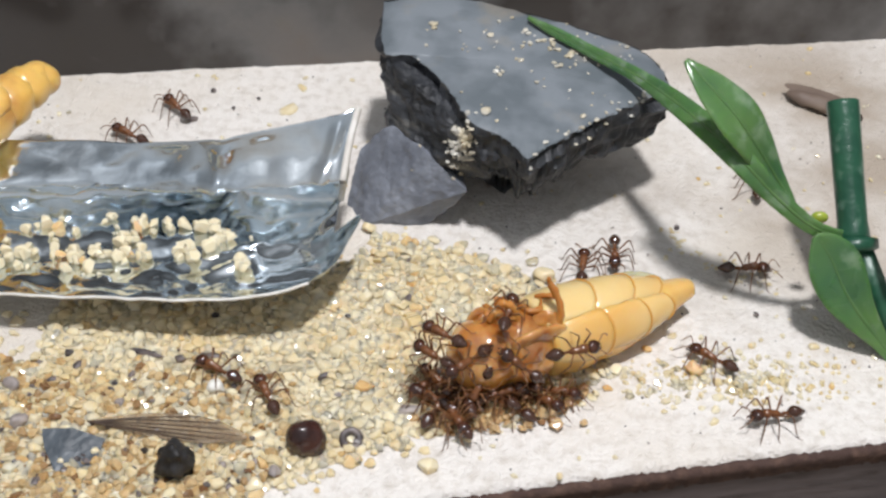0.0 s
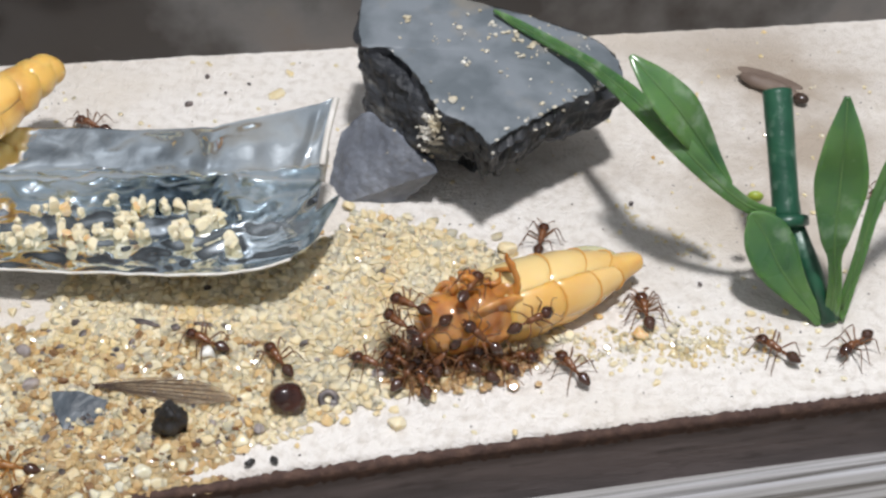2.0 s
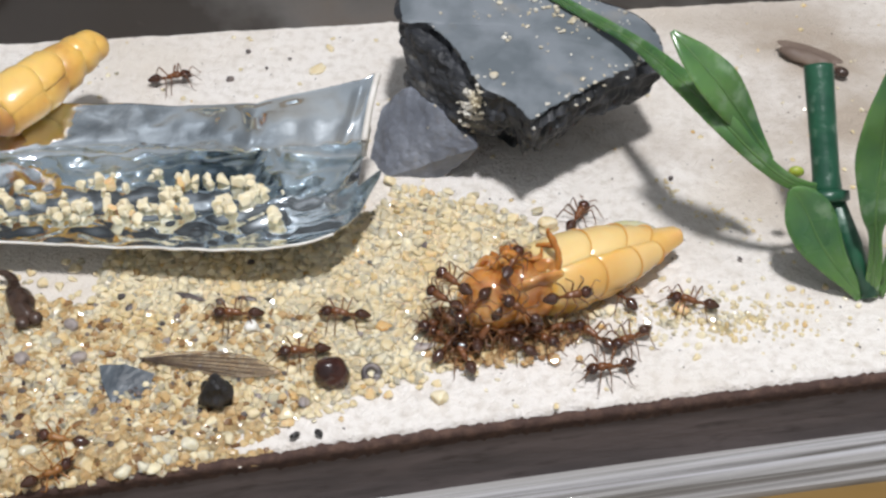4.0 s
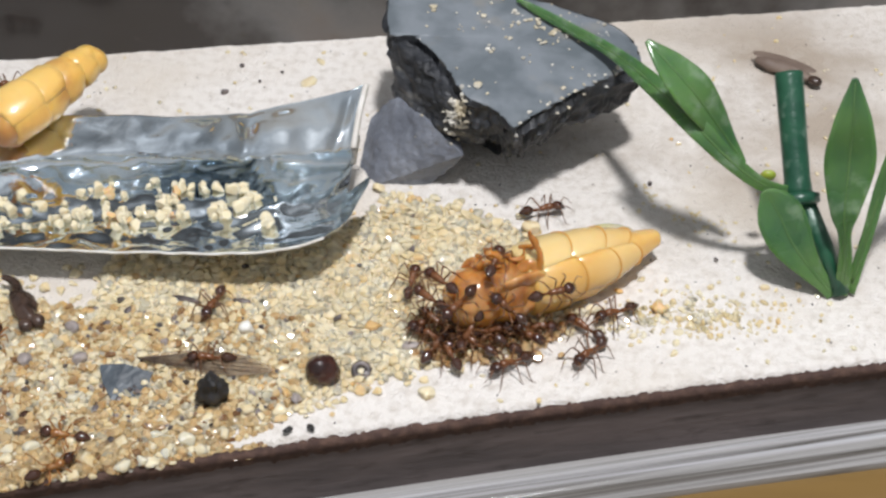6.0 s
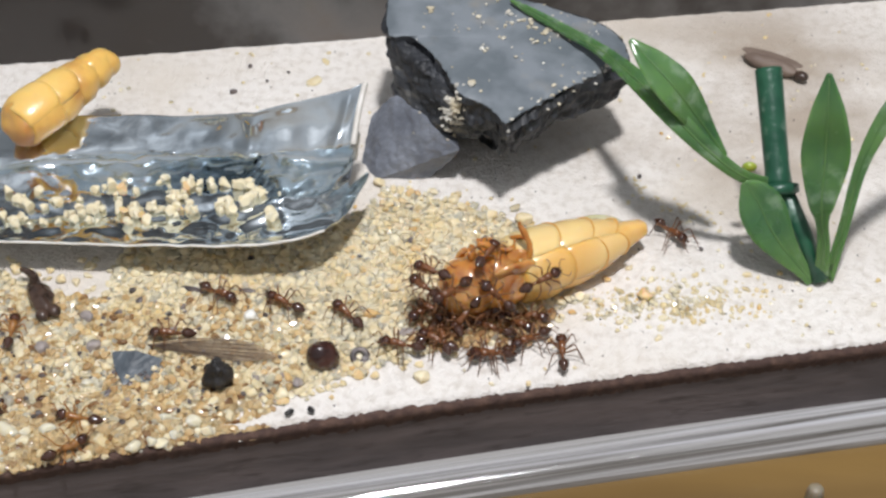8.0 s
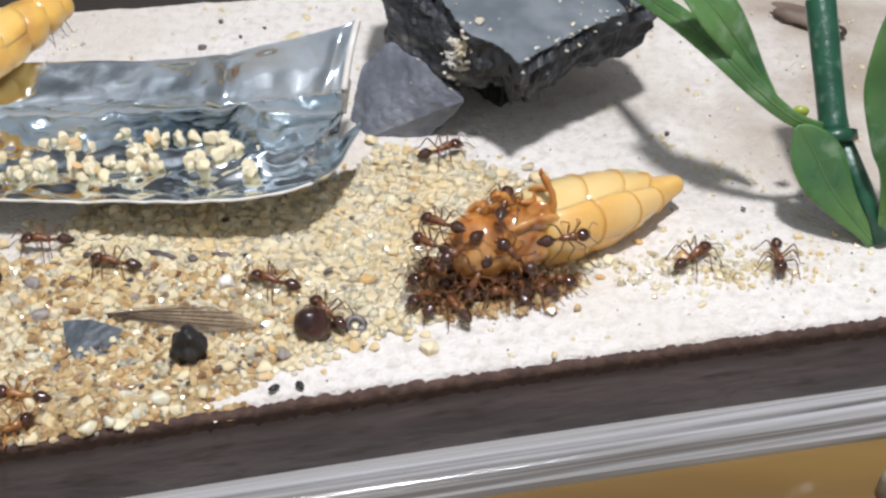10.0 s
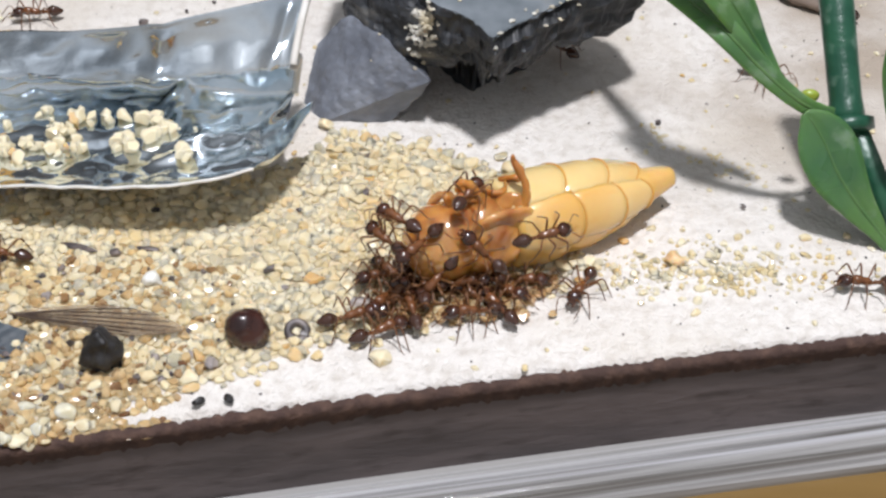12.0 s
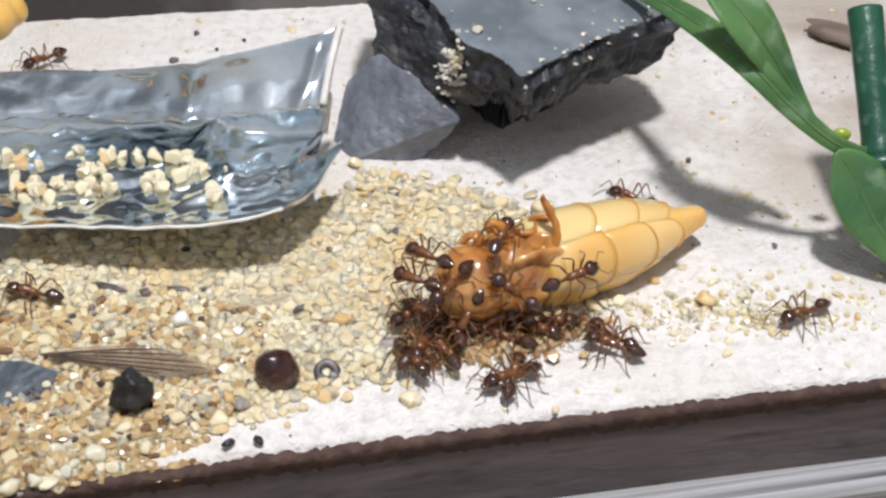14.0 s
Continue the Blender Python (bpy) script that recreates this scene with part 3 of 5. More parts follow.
def leaf_blade(bm, spine, widths, up, cup=0.12, thick=0.28):
    """A thick plastic leaf along a spine; cup: how far its edges rise."""
    pts = catmull([(*p, w) for p, w in zip(spine, widths)], 7)
    across = 9
    top, bot = [], []
    for i, row in enumerate(pts):
        p, w = Vector(row[:3]), max(row[3], 0.05)
        d = (Vector(pts[min(i + 1, len(pts) - 1)][:3]) - Vector(pts[max(i - 1, 0)][:3])).normalized()
        side = d.cross(Vector(up)).normalized()
        nor = side.cross(d).normalized()
        a, b = [], []
        for k in range(across):
            u = k / (across - 1) * 2 - 1
            lift = cup * w * (u * u) - (0.10 * w if abs(u) < 0.1 else 0)
            t = thick * 0.5 * math.sqrt(max(1 - u * u * 0.92, 0.05))
            c = p + side * u * w + nor * lift
            a.append(bm.verts.new(c + nor * t))
            b.append(bm.verts.new(c - nor * t))
        top.append(a)
        bot.append(b)
    for g, flip in ((top, False), (bot, True)):
        for r, s in zip(g, g[1:]):
            for k in range(across - 1):
                f = (r[k], r[k + 1], s[k + 1], s[k])
                bm.faces.new(f[::-1] if flip else f)
    for i in range(len(top) - 1):
        bm.faces.new((top[i][0], top[i + 1][0], bot[i + 1][0], bot[i][0]))
        bm.faces.new((top[i][-1], bot[i][-1], bot[i + 1][-1], top[i + 1][-1]))
    bm.faces.new(top[0] + bot[0][::-1])
    bm.faces.new(top[-1][::-1] + bot[-1])
    return [a[across // 2].co.copy() for a in top]


def build_plant():
    ob = thing("plastic_plant", "green plastic aquarium plant sprig leaning on the floor", "plant")
    root, node_, top = Vector((31.5, 12.9, 0.2)), Vector((28.6, 16.3, 5.1)), Vector((27.75, 21.2, 10.35))
    bm = bmesh.new()
    mids = [root, root.lerp(node_, 0.5) + Vector((0.2, 0.1, -0.1)), node_]
    tube(bm, mids, [0.55, 0.6, 0.75], 12)
    part("lower_stem", bm, GREEN_STEM, ob)
    bm = bmesh.new()
    d = (top - node_).normalized()
    tube(bm, [node_ - d * 0.2, node_ + d * 0.3, node_ + d * 0.9, node_.lerp(top, 0.5), top - d * 0.25, top - d * 0.05, top], [0.86, 0.84, 0.78, 0.80, 0.85, 0.82, 0.66], 14)
    bumped(bm, 0.05, 1.2, 2)
    part("cut_stem", bm, GREEN_STEM, ob, "dark green cut stem end")
    bm = bmesh.new()
    tube(bm, [node_ - d * 0.75, node_ - d * 0.6, node_ - d * 0.1, node_], [0.9, 1.25, 1.25, 0.95], 16)
    part("collar", bm, GREEN_STEM, ob, "dark green ring collar")
    bm = bmesh.new()
    blob(bm, (26.8, 16.95, 5.85), (0.46, 0.28, 0.34))
    part("bud", bm, BUD, ob, "small yellow-green bud")

    def leaf(spine, widths, up, **kw):
        b = bmesh.new()
        ridge = leaf_blade(b, spine, widths, up, **kw)
        blade = part("leaf", b, GREEN_LEAF, ob)
        b = bmesh.new()
        tube(b, ridge[2:-4], np.linspace(0.10, 0.04, len(ridge) - 6), 6)
        part("midrib", b, GREEN_RIB, blade, "paler green midrib")

    # long pointed leaf and the shorter, broader one that forks from it
    leaf([(28.2, 16.2, 5.2), (27.3, 15.9, 5.6), (25.9, 15.5, 6.5), (24.02, 15.7, 8.0), (21.89, 16.5, 9.8), (19.7, 20.4, 9.7), (17.54, 24.9, 8.75), (14.96, 27.7, 8.5), (12.92, 29.4, 8.6), (11.4, 30.6, 8.75)],
         [0.42, 0.38, 0.42, 0.52, 0.66, 0.62, 0.42, 0.36, 0.30, 0.12], (0.15, -0.89, 0.42), cup=0.10)
    leaf([(25.11, 16.47, 7.0), (24.2, 16.9, 8.16), (22.98, 16.82, 10.01), (21.72, 16.9, 11.74), (20.4, 17.65, 12.85), (19.45, 18.3, 13.55), (18.99, 18.72, 13.85)],
         [0.25, 0.52, 1.0, 1.24, 0.95, 0.46, 0.16], (0.2, -0.6, 0.75), cup=0.12, thick=0.24)
    # broad low leaf, rising from the foot to the collar
    leaf([(31.0, 12.8, 0.2), (30.3, 13.1, 0.9), (29.1, 13.5, 2.2), (28.1, 14.0, 3.5), (27.4, 14.6, 4.7), (26.8, 15.0, 5.5), (26.3, 15.2, 6.0)],
         [0.40, 0.50, 0.90, 1.34, 1.40, 0.95, 0.25], (0.1, -0.85, 0.5), cup=0.1)
    # upright leaves at the foot
    leaf([(31.5, 12.9, 0.2), (31.4, 13.4, 2.6), (31.1, 13.7, 4.4), (30.9, 14.0, 5.8), (30.85, 15.1, 8.4), (30.7, 15.7, 10.8), (30.6, 16.5, 12.6), (30.55, 16.7, 13.2)],
         [0.42, 0.40, 0.40, 0.85, 1.45, 1.12, 0.42, 0.17], (-0.1, -0.9, 0.35), cup=0.22)
    leaf([(32.0, 13.1, 0.2), (32.6, 14.2, 3.5), (33.2, 15.6, 7.0), (34.3, 16.8, 9.8), (36.2, 18.4, 12.2), (37.2, 19.2, 13.2)],
         [0.36, 0.34, 0.40, 0.56, 0.62, 0.2], (-0.3, -0.8, 0.4), cup=0.2)
    return ob


build_plant()

# ---------------------------------------------------------------- pupae


def barrel(bm, x0, x1, r0, r1, a0=0.0, a1=360.0, flat=0.94, lap=0.10, wave=0.0, flare=1.0):
    """A ring of the abdomen, or the plate between two angles of it, that swells and ends in a rolled rear edge. wave: how far the rear edge bows out."""
    stations = [(x0, r0 * 0.90), (x0 + 0.06 * (x1 - x0), r0 * 0.975), (x0 + 0.3 * (x1 - x0), (r0 * 0.7 + r1 * 0.3) * 1.035), (x0 + 0.65 * (x1 - x0), (r0 * 0.35 + r1 * 0.65) * 1.07),
                (x1 - 0.10 * (x1 - x0), r1 * 1.045 * flare), (x1 + lap * 0.6, r1 * 1.025 * flare), (x1 + lap, r1 * 0.99 * flare), (x1 + lap * 0.5, r1 * 0.93)]
    full = a1 - a0 > 359
    sides = 44 if full else max(12, int((a1 - a0) / 6))
    rings = []
    for x, r in stations:
        ring = []
        for k in range(sides if full else sides + 1):
            a = radians(a0 + (a1 - a0) * k / sides)
            u = 0.0 if full else abs(2 * k / sides - 1)
            w = 1 + 0.025 * noise.noise(Vector((x * 0.7, math.cos(a) * 1.6, math.sin(a) * 1.6))) - (0.0 if full else 0.05 * u ** 6)
            bow = wave * (1 - u * u) * max(0.0, (x - x0) / (x1 - x0))
            ring.append(bm.verts.new((x + bow, math.cos(a) * r * w, math.sin(a) * r * flat * w)))
        rings.append(ring)
    n = len(rings[0])
    for r, t in zip(rings, rings[1:]):
        for k in range(n if full else n - 1):
            bm.faces.new((r[k], r[(k + 1) % n], t[(k + 1) % n], t[k]))
    if full:
        bm.faces.new(rings[0][::-1])
        bm.faces.new(rings[-1])
    else:
        # inner side and rim of the plate
        inner = [[bm.verts.new((v.co.x, v.co.y * 0.78, v.co.z * 0.78)) for v in ring] for ring in rings]
        for r, t in zip(inner, inner[1:]):
            for k in range(n - 1):
                bm.faces.new((r[k], t[k], t[k + 1], r[k + 1]))
        for k in range(n - 1):
            bm.faces.new((rings[0][k], inner[0][k], inner[0][k + 1], rings[0][k + 1]))
            bm.faces.new((rings[-1][k], rings[-1][k + 1], inner[-1][k + 1], inner[-1][k]))
        for i in range(len(rings) - 1):
            bm.faces.new((rings[i][0], rings[i + 1][0], inner[i + 1][0], inner[i][0]))
            bm.faces.new((rings[i][-1], inner[i][-1], inner[i + 1][-1], rings[i + 1][-1]))
    return rings


def build_pupa():
    """The mealworm pupa on its back; it lies from its head along +x to its tail."""
    ob = thing("mealworm_pupa", "amber mealworm pupa lying belly up on the sand", "pupa")
    ob.matrix_basis = spot(7.8, 8.3, 2.1, -26, 2.5, 30) @ Matrix.Diagonal((0.93, 1.04, 1.04, 1))
    ends = [5.6, 8.4, 11.0, 13.0]
    radii = [2.22, 2.22, 1.92, 1.34]

    def plate(name, x0, x1, r0, r1, a0, a1, wave, material, label):
        b = bmesh.new()
        rings = barrel(b, x0, x1, r0, r1, a0, a1, lap=0.08, wave=wave, flare=1.0)
        rear = [v.co.copy() for v in rings[5]]
        piece = part(name, b, material, ob, label)
        b = bmesh.new()
        tube(b, rear, [0.03 + 0.03 * math.sin(math.pi * k / (len(rear) - 1)) for k in range(len(rear))], 6)
        part("hem", b, PUPA_HEM, piece, "orange rear hem")

    for i in range(3):
        bm = bmesh.new()
        barrel(bm, ends[i], ends[i + 1], radii[i] * 0.97, radii[i + 1] * 0.97, lap=0.06)
        part("abdomen_ring", bm, PUPA, ob)
        plate("belly_plate", ends[i] - 0.2, ends[i + 1] - 0.15, radii[i] * 1.0, radii[i + 1] * 1.01, 52, 150, 0.75, PUPA_PALE, "pale waxy belly plate")
        plate("side_fold", ends[i] + 0.2, ends[i + 1] + 0.25, radii[i] * 0.99, radii[i + 1] * 1.03, -22, 56, 0.55, PUPA_SIDE, "yellow side fold")
        plate("side_fold", ends[i] + 0.1, ends[i + 1] + 0.25, radii[i] * 0.99, radii[i + 1] * 1.02, 144, 215, 0.45, PUPA_SIDE, "yellow side fold")
    # tail: a flattened cone that ends in a blunt cut
    bm = bmesh.new()
    rings = []
    for x, w, h, z in ((12.2, 1.24, 1.12, 0.0), (13.2, 1.16, 1.00, 0.04), (14.2, 0.94, 0.80, 0.10), (15.1, 0.74, 0.62, 0.18), (15.7, 0.62, 0.50, 0.22), (15.82, 0.55, 0.43, 0.22), (15.84, 0.36, 0.27, 0.22)):
        rings.append([])
        for k in range(28):
            a = 2 * math.pi * k / 28
            c, q = math.cos(a), math.sin(a)
            e = 0.72
            rings[-1].append(bm.verts.new((x, w * math.copysign(abs(c) ** e, c), z + h * math.copysign(abs(q) ** e, q))))
    for r, t in zip(rings, rings[1:]):
        for k in range(28):
            bm.faces.new((r[k], r[(k + 1) % 28], t[(k + 1) % 28], t[k]))
    bm.faces.new(rings[0][::-1])
    bm.faces.new(rings[-1])
    part("tail", bm, PUPA_TIP, ob, "blunt amber tail tip")
    bm = bmesh.new()
    blob(bm, (13.1, 0.75, 0.92), (1.75, 0.95, 0.36), (22, 12, -4), 4)
    part("tail_plate", bm, PUPA_GLASSY, ob, "pale translucent plate over the tail")
    # thorax and head: one smooth amber dome that narrows to the front
    bm = bmesh.new()
    blob(bm, (4.3, 0, -0.05), (2.5, 2.16, 2.05), (0, 0, 0), 5)
    bm.normal_update()
    bumped(bm, 0.20, 0.8, 4)
    bumped(bm, 0.07, 2.6, 8)
    part("thorax", bm, PUPA_BROWN, ob, "glossy orange-brown chewed thorax")
    bm = bmesh.new()
    blob(bm, (2.2, -0.15, 0.0), (1.9, 1.85, 1.75), (0, 0, 0), 5)
    bm.normal_update()
    bumped(bm, 0.14, 0.9, 7)
    part("head", bm, PUPA_BROWN, ob, "glossy amber head dome")
    # raised rim behind the head
    bm = bmesh.new()
    tube(bm, catmull([(2.5, 1.9, 0.3), (2.7, 1.75, 1.0), (2.9, 1.3, 1.55), (3.0, 0.6, 1.9), (3.0, -0.3, 1.95)], 6), [0.10 + 0.12 * math.sin(math.pi * k / 24) for k in range(25)], 10)
    part("collar_rim", bm, PUPA_BROWN, ob, "glossy collar rim behind the head")
    for q in (-1, 1):
        bm = bmesh.new()
        blob(bm, (5.3, q * 1.62, 0.45), (2.1, 0.36, 0.95), (q * -42, 6, q * -7), 4)
        bm.normal_update()
        bumped(bm, 0.10, 1.6, 3 + q)
        part("wing_pad", bm, PUPA_BROWN, ob, "amber wing pad folded against the side")
    # two legs that stand up and curl, and four that lie folded
    back = ob.matrix_basis.inverted()
    upright = [[(13.35, 10.2, 3.6), (13.45, 10.4, 4.4), (13.2, 10.7, 5.0), (12.85, 11.0, 5.5), (12.75, 11.0, 5.85)],
               [(11.35, 9.9, 3.5), (11.3, 9.95, 4.1), (11.0, 9.95, 4.75), (10.6, 9.85, 5.05), (10.3, 9.7, 4.9)]]
    legs = [[tuple(back @ (Vector(p) * MM) / MM) for p in pts] for pts in upright]
    legs += [[(3.4, -0.5, 1.75), (3.3, -1.0, 1.85), (3.9, -1.2, 1.75), (4.4, -0.7, 1.95)], [(4.3, 0.9, 1.7), (4.3, 1.3, 1.85), (4.8, 1.4, 1.9), (5.2, 1.0, 2.0)],
             [(4.7, -0.5, 1.95), (4.7, -1.1, 1.9), (5.4, -1.3, 1.8), (5.9, -0.7, 2.1)], [(5.9, -0.2, 2.1), (6.2, -0.7, 2.2), (6.6, -0.9, 2.15), (6.9, -0.4, 2.25)]]
    for i, pts in enumerate(legs):
        fat = 1.5 if i < 2 else 1.0
        bm = bmesh.new()
        n = len(pts) * 5 - 4
        tube(bm, catmull(pts, 5), np.interp(np.linspace(0, 1, n), [0, 0.45, 0.6, 0.85, 1], [0.16 * fat, 0.13 * fat, 0.15 * fat, 0.10 * fat, 0.05 * fat]), 10)
        bm.normal_update()
        bumped(bm, 0.08, 3.0, 2)
        part("leg", bm, PUPA_LEG, ob, "curled rusty leg" if i < 2 else "")
    # ragged chewed flaps of skin
    rng = random.Random(4)
    for _ in range(9):
        x, a = rng.uniform(2.6, 6.0), rng.uniform(0.2, 2.9)
        bm = bmesh.new()
        blob(bm, (0, 0, 0), (rng.uniform(0.35, 0.8), rng.uniform(0.10, 0.2), rng.uniform(0.25, 0.5)), (rng.uniform(-50, 50), rng.uniform(-40, 40), rng.uniform(0, 180)), 3)
        bm.normal_update()
        bumped(bm, 0.15, 2.2, x)
        flake = part("skin_flap", bm, PUPA_LEG, ob)
        flake.matrix_basis = spot(x, math.cos(a) * 2.1, math.sin(a) * 2.05)
    return ob


build_pupa()


def build_second_pupa():
    ob = thing("yellow_pupa", "yellow half-eaten pupa lying on the silver film", "pupa")
    ends = [0.3, 2.7, 4.7, 6.4, 7.7]
    radii = [1.72, 1.92, 1.62, 1.34, 1.14]
    for i in range(4):
        bm = bmesh.new()
        barrel(bm, ends[i], ends[i + 1], radii[i], radii[i + 1] * 0.98, flat=0.88, lap=0.14)
        bm.normal_update()
        bumped(bm, 0.22, 0.5, i + 2)
        bumped(bm, 0.07, 1.5, i + 5)
        part("abdomen_ring", bm, PUPA_YELLOW, ob)
        bm = bmesh.new()
        barrel(bm, ends[i] - 0.1, ends[i + 1] - 0.1, radii[i] * 1.02, radii[i + 1] * 1.01, 40, 140, flat=0.88, wave=0.45)
        part("back_plate", bm, PUPA_YELLOW, ob, "waxy yellow back plate")
    bm = bmesh.new()
    blob(bm, (7.9, 0, 0), (1.25, 1.12, 0.98), (0, 0, 0), 4)
    bm.normal_update()
    bumped(bm, 0.25, 0.8, 12)
    part("tail", bm, PUPA_YELLOW, ob)
    bm = bmesh.new()
    blob(bm, (0.7, 0, -0.1), (1.25, 1.60, 1.45), (0, 0, 0), 4)
    bm.normal_update()
    bumped(bm, 0.35, 0.9, 2)
    part("torn_front", bm, PUPA_TORN, ob, "torn orange-brown front end")
    ob.matrix_basis = spot(-20.6, 19.3, 5.3, 15, -4, 58)
    return ob


build_second_pupa()

# ---------------------------------------------------------------- sand


def grain_cloud(name, spots, sizes, material, seed, level=2):
    """Many small angular grains as one mesh; spots and sizes in millimetres."""
    rng = np.random.default_rng(seed)
    bm = bmesh.new()
    bmesh.ops.create_icosphere(bm, subdivisions=level, radius=1.0)
    base = np.array([v.co[:] for v in bm.verts])
    faces = np.array([[v.index for v in f.verts] for f in bm.faces])
    bm.free()
    shapes = []
    for k in range(24):
        d = base.copy()
        for _ in range(13):
            n = rng.normal(size=3)
            n /= np.linalg.norm(n)
            h = rng.uniform(0.50, 0.82)
            over = np.maximum(d @ n - h, 0)
            d -= over[:, None] * n
        shapes.append(d * rng.uniform(0.85, 1.45, 3))
    verts, fs = [], []
    flat = np.array((1.0, 1.0, 0.66))
    for i, (p, s) in enumerate(zip(spots, sizes)):
        q, _ = np.linalg.qr(rng.normal(size=(3, 3)))
        if np.linalg.det(q) < 0:
            q[:, 0] *= -1
        verts.append(shapes[i % 24] @ q * s * flat + p)
        fs.append(faces + i * len(base))
    mesh = bpy.data.meshes.new(name)
    mesh.from_pydata((np.concatenate(verts) * MM).tolist(), [], np.concatenate(fs).tolist())
    return linked(name, mesh, material)


def in_poly(x, y, poly):
    inside = False
    j = len(poly) - 1
    for i in range(len(poly)):
        (xi, yi), (xj, yj) = poly[i], poly[j]
        if (yi > y) != (yj > y) and x < (xj - xi) * (y - yi) / (yj - yi) + xi:
            inside = not inside
        j = i
    return inside


BED = [(-42, -11), (-12, -4.4), (-6, -2.4), (-2.6, 0.4), (0.4, 1.6), (2.8, 2.8), (5.6, 4.6), (8.5, 5.6), (13.5, 8.0), (16.5, 10.5), (12.5, 12.0), (11.8, 15.6), (13.2, 18.0), (9.0, 19.3), (4.2, 20.8), (2.0, 18.5), (0.2, 16.5), (-5, 15.5), (-11, 14.6), (-13.5, 12.6), (-16, 11.4), (-18, 11.6), (-42, 11.6)]


def bed_height(x, y):
    return 0.10 + 0.10 * noise.noise(Vector((x * 0.22, y * 0.25, 3))) + 0.10 * max(0.0, 1 - ((x + 6) ** 2 + (y - 3) ** 2) / 120)


def sand_top(x, y):
    return ground_z(x, y) + bed_height(x, y) + 0.12


def bed_cover(x, y):
    """1 inside the sand, 0 outside, with a soft margin."""
    n = sum(in_poly(x + 0.8 * math.cos(a), y + 0.8 * math.sin(a), BED) for a in (0, 0.785, 1.571, 2.356, 3.142, 3.927, 4.712, 5.498))
    return n / 8


def bare(x, y):
    """The thin strip of plaster that shows before the film."""
    return y > 8.4 + 0.10 * (x + 20) and x < -13 and noise.noise(Vector((x * 0.35, y * 0.35, 11))) > -0.25


def build_sand():
    rng = np.random.default_rng(5)
    rows = []
    for x in np.arange(-42, 17.5, 0.4):
        col = []
        for y in np.arange(-12, 21.6, 0.4):
            c = bed_cover(x, y) * (0.35 if bare(x, y) else 1.0)
            if y < front_y(x) + 0.25:
                c = 0
            z = ground_z(x, y) - 0.45 + c * (0.53 + bed_height(x, y)) if c > 0 else -0.8
            col.append((x, max(y, front_y(x) + 0.25), z))
        rows.append(col)
    tagged(sheet("sand_bed", rows, SAND_BED), "packed bed of yellow sand on the plaster", "sand", kind="stuff")
    spots, sizes, dark, dark_size = [], [], [], []
    x0, x1, y0, y1 = -42, 17, -11, 21
    step = 0.38
    for x in np.arange(x0, x1, step):
        for y in np.arange(y0, y1, step):
            px, py = x + rng.uniform(-0.2, 0.2), y + rng.uniform(-0.2, 0.2)
            if px < -30 and rng.random() < 0.5:
                continue
            if not in_poly(px + rng.normal(0, 0.45), py + rng.normal(0, 0.45), BED) or py < front_y(px) + 0.1:
                continue
            if bare(px, py) and rng.random() < 0.8:
                continue
            s = rng.choice([0.20, 0.27, 0.34, 0.42], p=[0.26, 0.36, 0.27, 0.11])
            c = bed_cover(px, py) * (0.35 if bare(px, py) else 1.0)
            z = max(ground_z(px, py), ground_z(px, py) - 0.45 + c * (0.45 + bed_height(px, py))) + s * rng.uniform(-0.05, 0.55)
            if rng.random() < 0.010:
                dark.append((px, py, z + 0.08))
                dark_size.append(s * 0.8)
            else:
                spots.append((px, py, z))
                sizes.append(s)
    # thin scatter round the pupa tail and over the plaster
    for _ in range(420):
        a = rng.normal(size=2)
        px, py = 22.0 + a[0] * 3.6, 10.6 + a[1] * 1.1 + a[0] * 0.35
        spots.append((px, py, ground_z(px, py) + 0.03))
        sizes.append(rng.choice([0.07, 0.12, 0.19, 0.27], p=[0.3, 0.35, 0.25, 0.1]))
    # thin patch of sand between the pupa and the stone
    for _ in range(70):
        f, a = rng.uniform(0, 1), rng.normal(size=2)
        px, py = 19.5 + 6.0 * f + a[0] * 0.5, 22.4 - 4.6 * f + a[1] * 0.55
        spots.append((px, py, ground_z(px, py) + 0.02))
        sizes.append(rng.uniform(0.06, 0.16))
    for _ in range(560):
        px = rng.uniform(-20, 38)
        py = rng.uniform(front_y(px) + 0.5, back_y(px) - 0.5)
        if rng.random() < 0.45:
            spots.append((px, py, ground_z(px, py) + 0.05))
            sizes.append(rng.uniform(0.08, 0.20))
        else:
            dark.append((px, py, ground_z(px, py) + 0.03))
            dark_size.append(rng.uniform(0.03, 0.09))
    brown, brown_size = [], []
    for _ in range(240):
        px = rng.uniform(-30, 2)
        py = rng.uniform(front_y(px) + 0.4, 8.5)
        if in_poly(px, py, BED) and rng.random() < 1.1 - 0.08 * py:
            c = bed_cover(px, py)
            dark.append((px, py, ground_z(px, py) - 0.45 + c * (0.45 + bed_height(px, py)) + 0.30))
            dark_size.append(rng.uniform(0.07, 0.24))
    for _ in range(1250):
        px = rng.uniform(-28, -1)
        py = front_y(px) + abs(rng.normal(0, 1.2 + 0.07 * (-1 - px))) + 0.2
        c = bed_cover(px, py)
        brown.append((px, py, ground_z(px, py) - 0.45 + c * (0.45 + bed_height(px, py)) + 0.18))
        brown_size.append(rng.uniform(0.15, 0.38))
